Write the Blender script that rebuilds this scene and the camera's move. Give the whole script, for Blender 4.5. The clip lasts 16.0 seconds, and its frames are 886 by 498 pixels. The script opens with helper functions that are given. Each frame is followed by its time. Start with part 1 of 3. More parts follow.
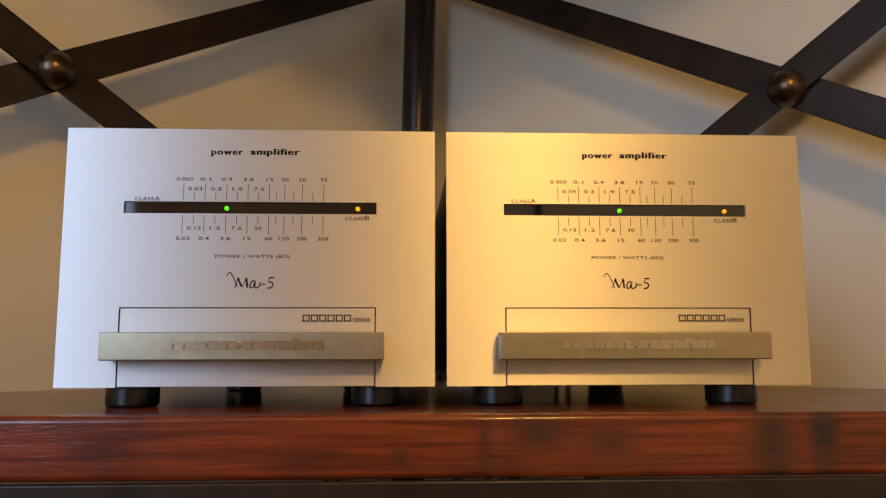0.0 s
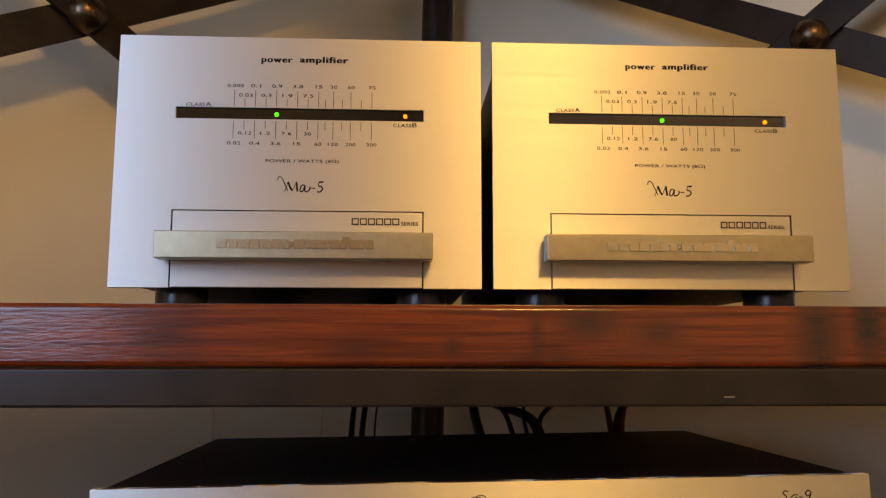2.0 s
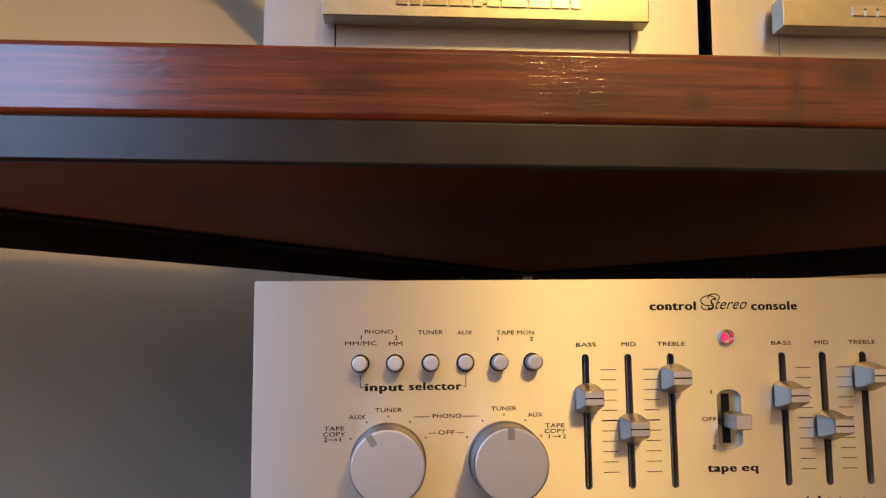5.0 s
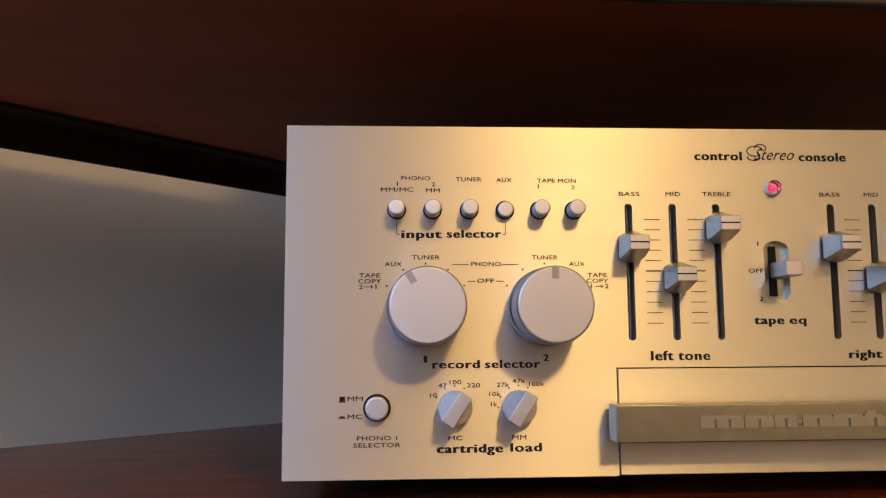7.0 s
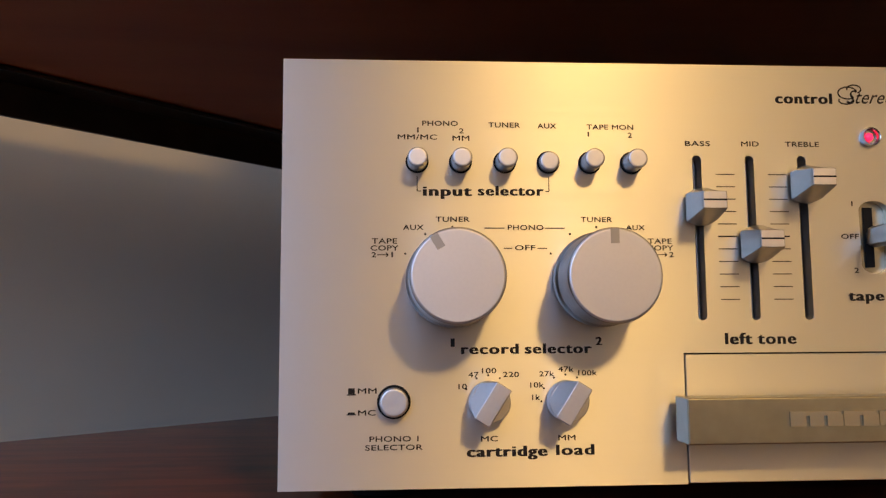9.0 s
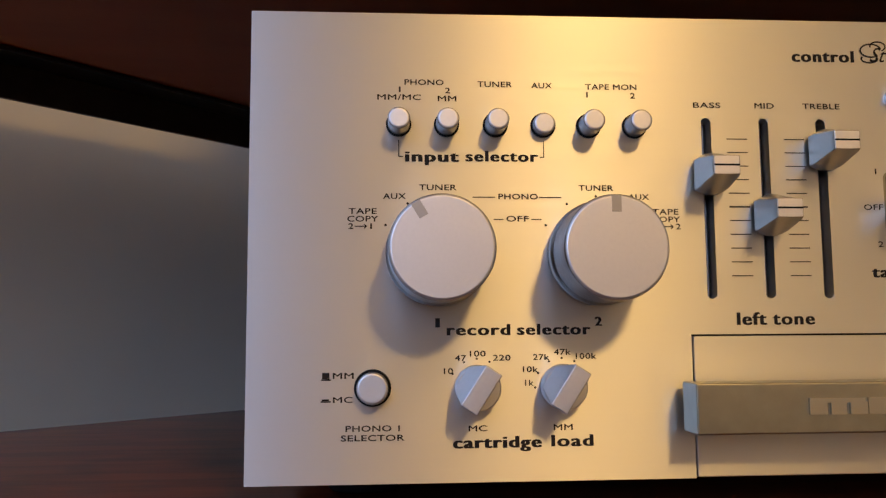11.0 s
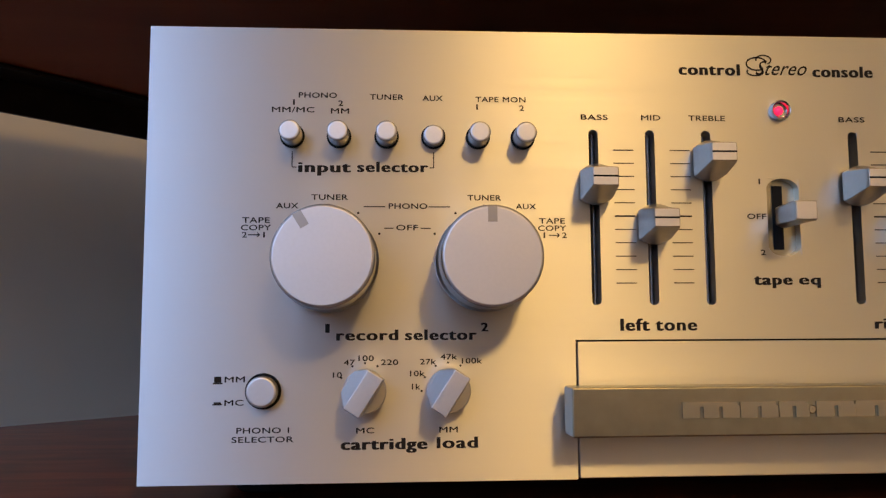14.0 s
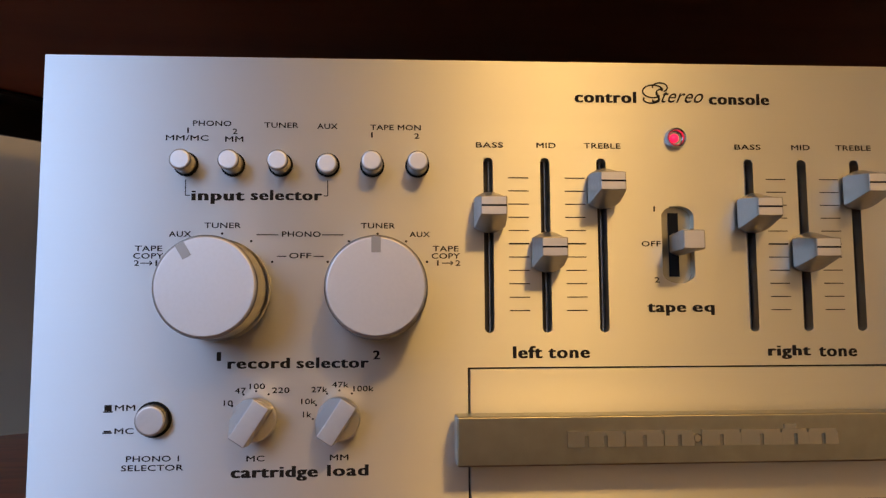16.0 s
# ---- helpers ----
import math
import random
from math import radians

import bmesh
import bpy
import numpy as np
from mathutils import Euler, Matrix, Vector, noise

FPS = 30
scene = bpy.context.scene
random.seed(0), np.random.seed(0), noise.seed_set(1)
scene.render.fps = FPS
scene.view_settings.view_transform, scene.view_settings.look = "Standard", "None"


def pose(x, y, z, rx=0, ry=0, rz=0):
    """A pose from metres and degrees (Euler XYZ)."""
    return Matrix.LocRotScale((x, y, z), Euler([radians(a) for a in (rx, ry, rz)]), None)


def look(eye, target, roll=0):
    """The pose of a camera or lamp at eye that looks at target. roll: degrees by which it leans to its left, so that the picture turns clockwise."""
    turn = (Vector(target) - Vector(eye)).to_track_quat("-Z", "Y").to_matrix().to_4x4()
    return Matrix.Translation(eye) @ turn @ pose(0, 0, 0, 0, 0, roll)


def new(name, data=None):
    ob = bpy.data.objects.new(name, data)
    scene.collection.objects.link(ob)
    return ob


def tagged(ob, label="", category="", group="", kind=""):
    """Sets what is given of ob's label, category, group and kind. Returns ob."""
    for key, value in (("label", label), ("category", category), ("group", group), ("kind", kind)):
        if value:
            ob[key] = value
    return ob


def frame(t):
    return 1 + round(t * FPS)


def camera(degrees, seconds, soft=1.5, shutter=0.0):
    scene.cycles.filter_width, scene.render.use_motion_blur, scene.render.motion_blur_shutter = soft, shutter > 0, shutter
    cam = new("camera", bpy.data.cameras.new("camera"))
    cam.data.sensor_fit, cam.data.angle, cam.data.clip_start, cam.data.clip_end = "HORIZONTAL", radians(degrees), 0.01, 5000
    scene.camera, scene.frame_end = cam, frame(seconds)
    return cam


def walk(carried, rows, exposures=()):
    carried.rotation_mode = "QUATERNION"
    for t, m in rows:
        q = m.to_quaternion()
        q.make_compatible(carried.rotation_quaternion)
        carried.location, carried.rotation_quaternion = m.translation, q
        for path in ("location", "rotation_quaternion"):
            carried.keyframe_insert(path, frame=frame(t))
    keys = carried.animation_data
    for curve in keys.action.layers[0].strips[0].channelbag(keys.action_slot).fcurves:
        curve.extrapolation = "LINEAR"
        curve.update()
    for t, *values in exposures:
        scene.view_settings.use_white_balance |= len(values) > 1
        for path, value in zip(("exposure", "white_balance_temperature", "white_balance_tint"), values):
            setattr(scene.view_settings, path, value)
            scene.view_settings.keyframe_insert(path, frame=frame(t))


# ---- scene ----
cam = camera(56.8, 16.0, soft=1.3)
PATH = [
    (0, (-0.019, -0.461, 1.013), (0.084, 1.519, 1.275), -0.9),
    (0.5, (-0.023, -0.456, 1.005), (0.082, 1.524, 1.268), -0.9),
    (1, (-0.032, -0.461, 0.995), (0.071, 1.518, 1.259), -0.8),
    (1.5, (-0.039, -0.463, 0.974), (0.067, 1.516, 1.242), -0.8),
    (2, (-0.047, -0.46, 0.959), (0.059, 1.52, 1.221), -0.7),
    (2.5, (-0.052, -0.45, 0.935), (0.044, 1.529, 1.21), -0.8),
    (2.8, (-0.058, -0.448, 0.93), (0.037, 1.534, 1.177), -0.7),
    (3, (-0.065, -0.444, 0.918), (0.037, 1.536, 1.18), -0.7),
    (3.5, (-0.081, -0.44, 0.899), (0.027, 1.542, 1.15), -0.7),
    (4, (-0.1, -0.421, 0.882), (0.005, 1.56, 1.134), -0.6),
    (4.5, (-0.128, -0.393, 0.869), (-0.014, 1.59, 1.106), -0.6),
    (4.7, (-0.136, -0.384, 0.868), (-0.028, 1.599, 1.106), -0.6),
    (6.8, (-0.163, -0.352, 0.802), (-0.051, 1.629, 1.056), -0.4),
    (7, (-0.162, -0.353, 0.8), (-0.049, 1.63, 1.037), -0.4),
    (7.5, (-0.164, -0.351, 0.786), (-0.048, 1.632, 1.014), -0.5),
    (8, (-0.177, -0.337, 0.789), (-0.056, 1.647, 1.01), -0.4),
    (8.5, (-0.176, -0.321, 0.796), (-0.055, 1.663, 1.017), -0.4),
    (9, (-0.171, -0.291, 0.797), (-0.044, 1.693, 1.01), -0.4),
    (9.2, (-0.169, -0.283, 0.796), (-0.026, 1.7, 1.012), -0.5),
    (11.5, (-0.165, -0.265, 0.792), (-0.035, 1.721, 0.993), -0.4),
    (12, (-0.166, -0.267, 0.793), (-0.035, 1.719, 0.996), -0.4),
    (12.5, (-0.155, -0.27, 0.791), (-0.03, 1.715, 0.998), -0.3),
    (13, (-0.145, -0.272, 0.79), (-0.022, 1.713, 0.997), -0.3),
    (13.5, (-0.139, -0.274, 0.792), (-0.022, 1.712, 0.996), -0.2),
    (14, (-0.129, -0.276, 0.794), (-0.011, 1.71, 0.993), -0.3),
    (14.5, (-0.12, -0.277, 0.795), (-0.004, 1.709, 0.999), -0.2),
    (15, (-0.114, -0.275, 0.795), (0.002, 1.711, 0.993), -0.2),
    (15.5, (-0.101, -0.277, 0.795), (0.017, 1.709, 0.996), -0.3),
    (16, (-0.095, -0.28, 0.803), (0.027, 1.706, 1.0), -0.3),
]
walk(cam, [(t, look(eye, target, roll)) for t, eye, target, roll in PATH],
     [(0.0, -0.05, 8300, 10), (2.5, 0.02, 8050, 10), (4.5, 0.26, 7000, 10), (7.0, 0.31, 6450, 10), (11.5, 0.07, 6200, 10), (14.0, 0.0, 6250, 10), (16.0, -0.17, 6900, 10)])

# ---- world, sun, large lights ----
world = bpy.data.worlds.new("world")
scene.world = world
world.use_nodes = True
wn = world.node_tree
sky = wn.nodes.new("ShaderNodeTexSky")
sky.sky_type = "NISHITA"
sky.sun_disc = False
sky.sun_elevation, sky.sun_rotation = radians(35), radians(200)
wn.links.new(sky.outputs[0], wn.nodes["Background"].inputs[0])
wn.nodes["Background"].inputs[1].default_value = 0.08

CORNER = Vector((0.01, 0.765, 0))      # the corner of the room behind the rack
SIDE = 3.3                             # length of each wall
D1 = Vector((-1, -1, 0)).normalized()  # along the wall on one side of the corner
D2 = Vector((1, -1, 0)).normalized()   # along the other
WIN_A, WIN_B, WIN_Z0, WIN_Z1 = 0.50, 1.765, 1.09, 2.44   # the window in the wall opposite D2's
HEIGHT = 2.5


def area(name, m, sx, sy, power, colour):
    lamp = bpy.data.lights.new(name, "AREA")
    lamp.shape, lamp.size, lamp.size_y, lamp.energy, lamp.color = "RECTANGLE", sx, sy, power, colour
    ob = new(name, lamp)
    ob.matrix_world = m
    return ob


P1 = CORNER + D1 * SIDE
WIN_C = 1.58          # from here the added daylight lamp is much dimmer; no curtain is modelled


def daylight(a, b, power):
    mid = P1 + D2 * ((a + b) / 2) + Vector((0, 0, (WIN_Z0 + WIN_Z1) / 2))
    area("window_daylight", look(mid + D1 * 0.02, mid - D1), b - a, WIN_Z1 - WIN_Z0, power, (0.32, 0.53, 1.0))


daylight(WIN_A, WIN_C - 0.01, 44)
daylight(WIN_C + 0.01, WIN_B, 3)

LAMP_AT = Vector((0.36, -1.75, 2.02))
bulb = bpy.data.lights.new("lamp_bulb", "POINT")
bulb.energy, bulb.color, bulb.shadow_soft_size = 54, (1.0, 0.602, 0.190), 0.10
new("lamp_bulb", bulb).location = LAMP_AT

# ---- materials ----


def material(name, base, rough=0.5, metal=0.0, coat=0.0):
    m = bpy.data.materials.new(name)
    m.use_nodes = True
    b = m.node_tree.nodes["Principled BSDF"]
    b.inputs["Base Color"].default_value = (*base, 1)
    b.inputs["Roughness"].default_value = rough
    b.inputs["Metallic"].default_value = metal
    b.inputs["Coat Weight"].default_value = coat
    return m


def node(m, kind, **values):
    n = m.node_tree.nodes.new(kind)
    for key, value in values.items():
        n.inputs[key].default_value = value
    return n


def wire(m, a, b):
    m.node_tree.links.new(a, b)


def grain(m, stretch, scale, low, high, socket, detail=4.0, bump=0.0, dist=0.0002, space="Object"):
    """Noise, stretched along the axes, into one socket (numbers or colours low to high) and into the relief."""
    b = m.node_tree.nodes["Principled BSDF"]
    co = node(m, "ShaderNodeTexCoord")
    mp = node(m, "ShaderNodeMapping", Scale=stretch)
    tx = node(m, "ShaderNodeTexNoise", Scale=scale, Detail=detail)
    wire(m, co.outputs[space], mp.inputs[0])
    wire(m, mp.outputs[0], tx.inputs["Vector"])
    if socket:
        ramp = node(m, "ShaderNodeValToRGB")
        e = ramp.color_ramp.elements
        e[0].position, e[1].position = 0.32, 0.70
        for k, v in zip(e, (low, high)):
            k.color = (*v, 1) if isinstance(v, tuple) else (v, v, v, 1)
        wire(m, tx.outputs[0], ramp.inputs[0])
        wire(m, ramp.outputs[0], b.inputs[socket])
    if bump:
        bp = node(m, "ShaderNodeBump", Strength=bump, Distance=dist)
        wire(m, tx.outputs[0], bp.inputs["Height"])
        wire(m, bp.outputs[0], b.inputs["Normal"])
    return tx


def brushed(name, base, rough, aniso, streak):
    m = material(name, base, rough, 1.0)
    b = m.node_tree.nodes["Principled BSDF"]
    b.inputs["Anisotropic"].default_value = aniso
    b.inputs["Tangent"].default_value = (0, 0, 1)
    t = node(m, "ShaderNodeCombineXYZ", Z=1.0)
    wire(m, t.outputs[0], b.inputs["Tangent"])
    grain(m, (6, 6, 1600), 1.0, rough - 0.015, rough + 0.02, "Roughness", 3.0, streak, 0.00003)
    return m


alu = brushed("brushed_aluminium", (0.76, 0.755, 0.73), 0.50, 0.87, 0.006)
alu_bar = material("cast_satin_metal_bar", (0.36, 0.33, 0.24), 0.33, 1.0)
grain(alu_bar, (1, 1, 1), 140, (0.335, 0.305, 0.222), (0.385, 0.352, 0.256), "Base Color", 6.0, 0.04, 0.00008)
alu_knob = material("satin_aluminium_knob", (0.60, 0.58, 0.56), 0.50, 1.0)
grain(alu_knob, (1, 1, 1), 900, 0.44, 0.54, "Roughness", 3.0, 0.10, 0.00003)
# flank metal: smoother, and its colour darkened in place of dark surroundings it mirrors
alu_side_shaded = material("turned_knob_side_shaded", (0.30, 0.275, 0.25), 0.32, 1.0)
grain(alu_side_shaded, (900, 900, 1), 1.0, 0.28, 0.42, "Roughness", 3.0, 0.10, 0.00003)
alu_dark = material("worn_aluminium_mark", (0.34, 0.32, 0.29), 0.5, 1.0)
alu_logo = material("raised_metal_emblem", (0.48, 0.43, 0.33), 0.22, 1.0)
chrome = material("polished_bezel", (0.45, 0.43, 0.41), 0.22, 1.0)
# slider metal, its colour darkened for the shade on the caps' sides
alu_slider = material("grey_satin_slider_shaded", (0.36, 0.325, 0.27), 0.36, 1.0)
grain(alu_slider, (1, 1, 1), 800, 0.32, 0.40, "Roughness", 3.0, 0.10, 0.00003)
print_black = material("black_screen_print", (0.016, 0.013, 0.010), 0.75)
print_black.node_tree.nodes["Principled BSDF"].inputs["Specular IOR Level"].default_value = 0.15
black_case = material("black_painted_steel", (0.006, 0.006, 0.0065), 0.5)
black_case.node_tree.nodes["Principled BSDF"].inputs["Specular IOR Level"].default_value = 0.25
grain(black_case, (1, 1, 1), 700, 0.36, 0.52, "Roughness", 3.0, 0.15, 0.0001)
rubber = material("black_foot", (0.010, 0.010, 0.011), 0.28)
slot_dark = material("dark_slot", (0.006, 0.006, 0.006), 0.6)
slot_dark.node_tree.nodes["Principled BSDF"].inputs["Specular IOR Level"].default_value = 0.12
slot_brown = material("brown_slot_floor", (0.040, 0.032, 0.023), 0.5)
grain(slot_brown, (1, 1, 1), 900, (0.030, 0.024, 0.017), (0.050, 0.040, 0.029), "Base Color")
meter_glass = material("smoked_meter_window", (0.004, 0.004, 0.006), 0.04, 0.0, 0.5)
cable_black = material("black_cable", (0.012, 0.010, 0.010), 0.45)
cable_red = material("dark_red_cable", (0.10, 0.022, 0.014), 0.45)
cord_tan = material("thin_brown_cord", (0.42, 0.31, 0.23), 0.6)


def glow(name, colour, power):
    m = material(name, colour, 0.3)
    b = m.node_tree.nodes["Principled BSDF"]
    b.inputs["Emission Color"].default_value = (*colour, 1)
    b.inputs["Emission Strength"].default_value = power
    return m


led_green = glow("green_led", (0.03, 1.0, 0.02), 1.6)
led_amber = glow("amber_led", (1.0, 0.30, 0.01), 1.6)
led_red = glow("red_led", (1.0, 0.015, 0.07), 1.6)


def wood_material(name, dark, light, rough, coat, stains=()):
    m = material(name, light, rough, 0.0, coat)
    b = m.node_tree.nodes["Principled BSDF"]
    b.inputs["Coat Roughness"].default_value = 0.13
    b.inputs["Coat IOR"].default_value = 1.6
    co = node(m, "ShaderNodeTexCoord")
    mp = node(m, "ShaderNodeMapping", Scale=(7, 60, 190))
    tx = node(m, "ShaderNodeTexNoise", Scale=1.6, Detail=8.0, Roughness=0.62, Distortion=0.5)
    wire(m, co.outputs["Object"], mp.inputs[0])
    wire(m, mp.outputs[0], tx.inputs["Vector"])
    ramp = node(m, "ShaderNodeValToRGB")
    e = ramp.color_ramp.elements
    e[0].position, e[1].position = 0.36, 0.62
    e[0].color, e[1].color = (*dark, 1), (*light, 1)
    wire(m, tx.outputs[0], ramp.inputs[0])
    mp2 = node(m, "ShaderNodeMapping", Scale=(9, 9, 16))
    spots = node(m, "ShaderNodeTexNoise", Scale=1.0, Detail=3.0)
    wire(m, co.outputs["Object"], mp2.inputs[0])
    wire(m, mp2.outputs[0], spots.inputs["Vector"])
    stain = node(m, "ShaderNodeValToRGB")
    s = stain.color_ramp.elements
    s[0].position, s[1].position = 0.32, 0.46
    s[0].color, s[1].color = (0.20, 0.17, 0.17, 1), (1, 1, 1, 1)
    wire(m, spots.outputs[0], stain.inputs[0])
    mix = m.node_tree.nodes.new("ShaderNodeMix")
    mix.data_type, mix.blend_type = "RGBA", "MULTIPLY"
    mix.inputs["Factor"].default_value = 1.0
    wire(m, ramp.outputs[0], mix.inputs[6])
    wire(m, stain.outputs[0], mix.inputs[7])
    last = mix.outputs[2]
    # dark marks in the board, each about one place
    for at, size, depth in stains:
        place = node(m, "ShaderNodeMapping", Location=tuple(-a / c for a, c in zip(at, size)), Scale=tuple(1 / c for c in size))
        ball = node(m, "ShaderNodeTexGradient")
        ball.gradient_type = "SPHERICAL"
        rough_edge = m.node_tree.nodes.new("ShaderNodeMath")
        rough_edge.operation = "MULTIPLY"
        wire(m, co.outputs["Object"], place.inputs[0])
        wire(m, place.outputs[0], ball.inputs[0])
        wire(m, ball.outputs["Fac"], rough_edge.inputs[0])
        gain = m.node_tree.nodes.new("ShaderNodeMath")
        gain.operation, gain.use_clamp = "MULTIPLY_ADD", True
        gain.inputs[1].default_value, gain.inputs[2].default_value = 3.2 * depth, -0.35
        wire(m, tx.outputs[0], rough_edge.inputs[1])
        wire(m, rough_edge.outputs[0], gain.inputs[0])
        over = m.node_tree.nodes.new("ShaderNodeMix")
        over.data_type = "RGBA"
        over.inputs[7].default_value = (0.018, 0.010, 0.008, 1)
        wire(m, gain.outputs[0], over.inputs["Factor"])
        wire(m, last, over.inputs[6])
        last = over.outputs[2]
    wire(m, last, b.inputs["Base Color"])
    b.inputs["Specular IOR Level"].default_value = 0.15
    mp3 = node(m, "ShaderNodeMapping", Scale=(24, 90, 260))
    rip = node(m, "ShaderNodeTexNoise", Scale=1.2, Detail=3.0)
    wire(m, co.outputs["Object"], mp3.inputs[0])
    wire(m, mp3.outputs[0], rip.inputs["Vector"])
    bp = node(m, "ShaderNodeBump", Strength=0.16, Distance=0.0010)
    wire(m, rip.outputs[0], bp.inputs["Height"])
    wire(m, bp.outputs[0], b.inputs["Normal"])
    mp4 = node(m, "ShaderNodeMapping", Scale=(75, 90, 520))
    fine = node(m, "ShaderNodeTexNoise", Scale=1.2, Detail=4.0)
    wire(m, co.outputs["Object"], mp4.inputs[0])
    wire(m, mp4.outputs[0], fine.inputs["Vector"])
    bp2 = node(m, "ShaderNodeBump", Strength=0.5, Distance=0.00034)
    wire(m, fine.outputs[0], bp2.inputs["Height"])
    wire(m, bp2.outputs[0], b.inputs["Coat Normal"])
    return m


wood = wood_material("red_brown_varnished_wood", (0.080, 0.012, 0.003), (0.185, 0.034, 0.0065), 0.40, 0.6,
                     [((0.049, -0.048, -0.020), (0.030, 0.05, 0.020), 0.75), ((0.022, -0.048, -0.028), (0.009, 0.05, 0.05), 0.55), ((0.168, -0.048, -0.028), (0.024, 0.05, 0.06), 0.8),
                      ((0.194, -0.048, -0.022), (0.014, 0.05, 0.034), 1.05), ((-0.068, -0.048, -0.034), (0.040, 0.05, 0.016), 0.6), ((-0.02, -0.048, -0.034), (0.012, 0.05, 0.012), 0.65), ((0.085, -0.048, -0.026), (0.03, 0.05, 0.02), 0.6)])
wood_under = material("dull_stained_underside", (0.28, 0.075, 0.026), 0.55)
grain(wood_under, (5, 30, 30), 1.0, (0.25, 0.066, 0.020), (0.33, 0.092, 0.030), "Base Color", 5.0, 0.1, 0.0006)
floor_wood = wood_material("floor_boards", (0.045, 0.022, 0.012), (0.11, 0.058, 0.030), 0.45, 0.1)
iron = material("dark_bronze_painted_iron", (0.018, 0.012, 0.009), 0.31, 0.0)
iron.node_tree.nodes["Principled BSDF"].inputs["Specular IOR Level"].default_value = 0.3
grain(iron, (1, 1, 1), 45, (0.013, 0.0085, 0.006), (0.025, 0.017, 0.012), "Base Color", 5.0, 0.12, 0.0008)
rivet_metal = material("dark_bronze_rivet", (0.10, 0.065, 0.040), 0.30, 0.9)
grain(rivet_metal, (1, 1, 1), 60, 0.22, 0.42, "Roughness", 4.0, 0.1, 0.0006)
wall_paint = material("cream_wall_paint", (0.67, 0.62, 0.50), 0.75)
grain(wall_paint, (1, 1, 1), 3.5, (0.63, 0.585, 0.465), (0.71, 0.66, 0.53), "Base Color", 5.0, 0.15, 0.002)
far_paint = material("beige_far_wall_paint", (0.68, 0.61, 0.46), 0.8)
grain(far_paint, (1, 1, 1), 3.0, (0.65, 0.58, 0.435), (0.71, 0.64, 0.485), "Base Color", 5.0, 0.15, 0.002)
south_paint = material("taupe_window_wall_paint", (0.40, 0.35, 0.28), 0.8)
grain(south_paint, (1, 1, 1), 3.0, (0.37, 0.325, 0.26), (0.43, 0.375, 0.30), "Base Color", 5.0, 0.15, 0.002)
ceiling_paint = material("ceiling_paint", (0.50, 0.46, 0.40), 0.8)
white_frame = material("white_window_paint", (0.78, 0.77, 0.74), 0.45)

# ---- mesh helpers ----


def mesh_of(bm, name, mat):
    me = bpy.data.meshes.new(name)
    bm.normal_update()
    bm.to_mesh(me)
    bm.free()
    me.materials.append(mat)
    return me


def part(name, bm, mat, parent=None, label="", smooth=False):
    me = mesh_of(bm, name, mat)
    if smooth:
        me.shade_smooth()
        me.set_sharp_from_angle(angle=radians(50))
    ob = new(name, me)
    ob.parent = parent
    if smooth:
        even = ob.modifiers.new("face_weighted_normals", "WEIGHTED_NORMAL")
        even.keep_sharp, even.weight = True, 80
    return tagged(ob, label)


def thing(name, m, label, category, group="", kind=""):
    ob = new(name)
    ob.empty_display_size = 0.02
    ob.matrix_basis = m
    return tagged(ob, label, category, group, kind)


def add_box(bm, x0, x1, y0, y1, z0, z1, bevel=0.0, seg=2):
    made = bmesh.ops.create_cube(bm, size=1)["verts"]
    for v in made:
        v.co = Vector(((x0 + x1) / 2 + v.co.x * (x1 - x0), (y0 + y1) / 2 + v.co.y * (y1 - y0), (z0 + z1) / 2 + v.co.z * (z1 - z0)))
    if bevel:
        edges = list({e for v in made for e in v.link_edges})
        bmesh.ops.bevel(bm, geom=edges, offset=bevel, segments=seg, profile=0.5, affect="EDGES")
    return bm


def box(*a, **k):
    return add_box(bmesh.new(), *a, **k)


def add_turned(bm, cx, cz, profile, seg=40):
    """A body turned about an axis along y. profile: (radius, y) from the back to the front."""
    rings = []
    r_end, y_end = profile[-1]
    if r_end > 0.0012:
        profile = [*profile, (r_end - 0.0003, y_end)]
    for r, y in profile:
        rings.append([bm.verts.new((cx + r * math.cos(2 * math.pi * i / seg), y, cz + r * math.sin(2 * math.pi * i / seg))) for i in range(seg)])
    for a, b in zip(rings, rings[1:]):
        for i in range(seg):
            j = (i + 1) % seg
            bm.faces.new((a[i], a[j], b[j], b[i]))
    bm.faces.new(list(reversed(rings[0])))
    bm.faces.new(rings[-1])
    bmesh.ops.recalc_face_normals(bm, faces=bm.faces[:])
    return bm


def turned(*a, **k):
    return add_turned(bmesh.new(), *a, **k)


def add_disc(bm, cx, cz, r, y, seg=14):
    bm.faces.new([bm.verts.new((cx + r * math.sin(2 * math.pi * i / seg), y, cz + r * math.cos(2 * math.pi * i / seg))) for i in range(seg)])
    return bm


def add_upright(bm, cx, cy, z0, z1, r, seg=28, bevel=0.0):
    rings = []
    levels = [(r - bevel, z0), (r, z0 + bevel), (r, z1 - bevel), (r - bevel, z1)] if bevel else [(r, z0), (r, z1)]
    for rr, z in levels:
        rings.append([bm.verts.new((cx + rr * math.cos(2 * math.pi * i / seg), cy + rr * math.sin(2 * math.pi * i / seg), z)) for i in range(seg)])
    for a, b in zip(rings, rings[1:]):
        for i in range(seg):
            j = (i + 1) % seg
            bm.faces.new((a[i], a[j], b[j], b[i]))
    bm.faces.new(list(reversed(rings[0])))
    bm.faces.new(rings[-1])
    return bm


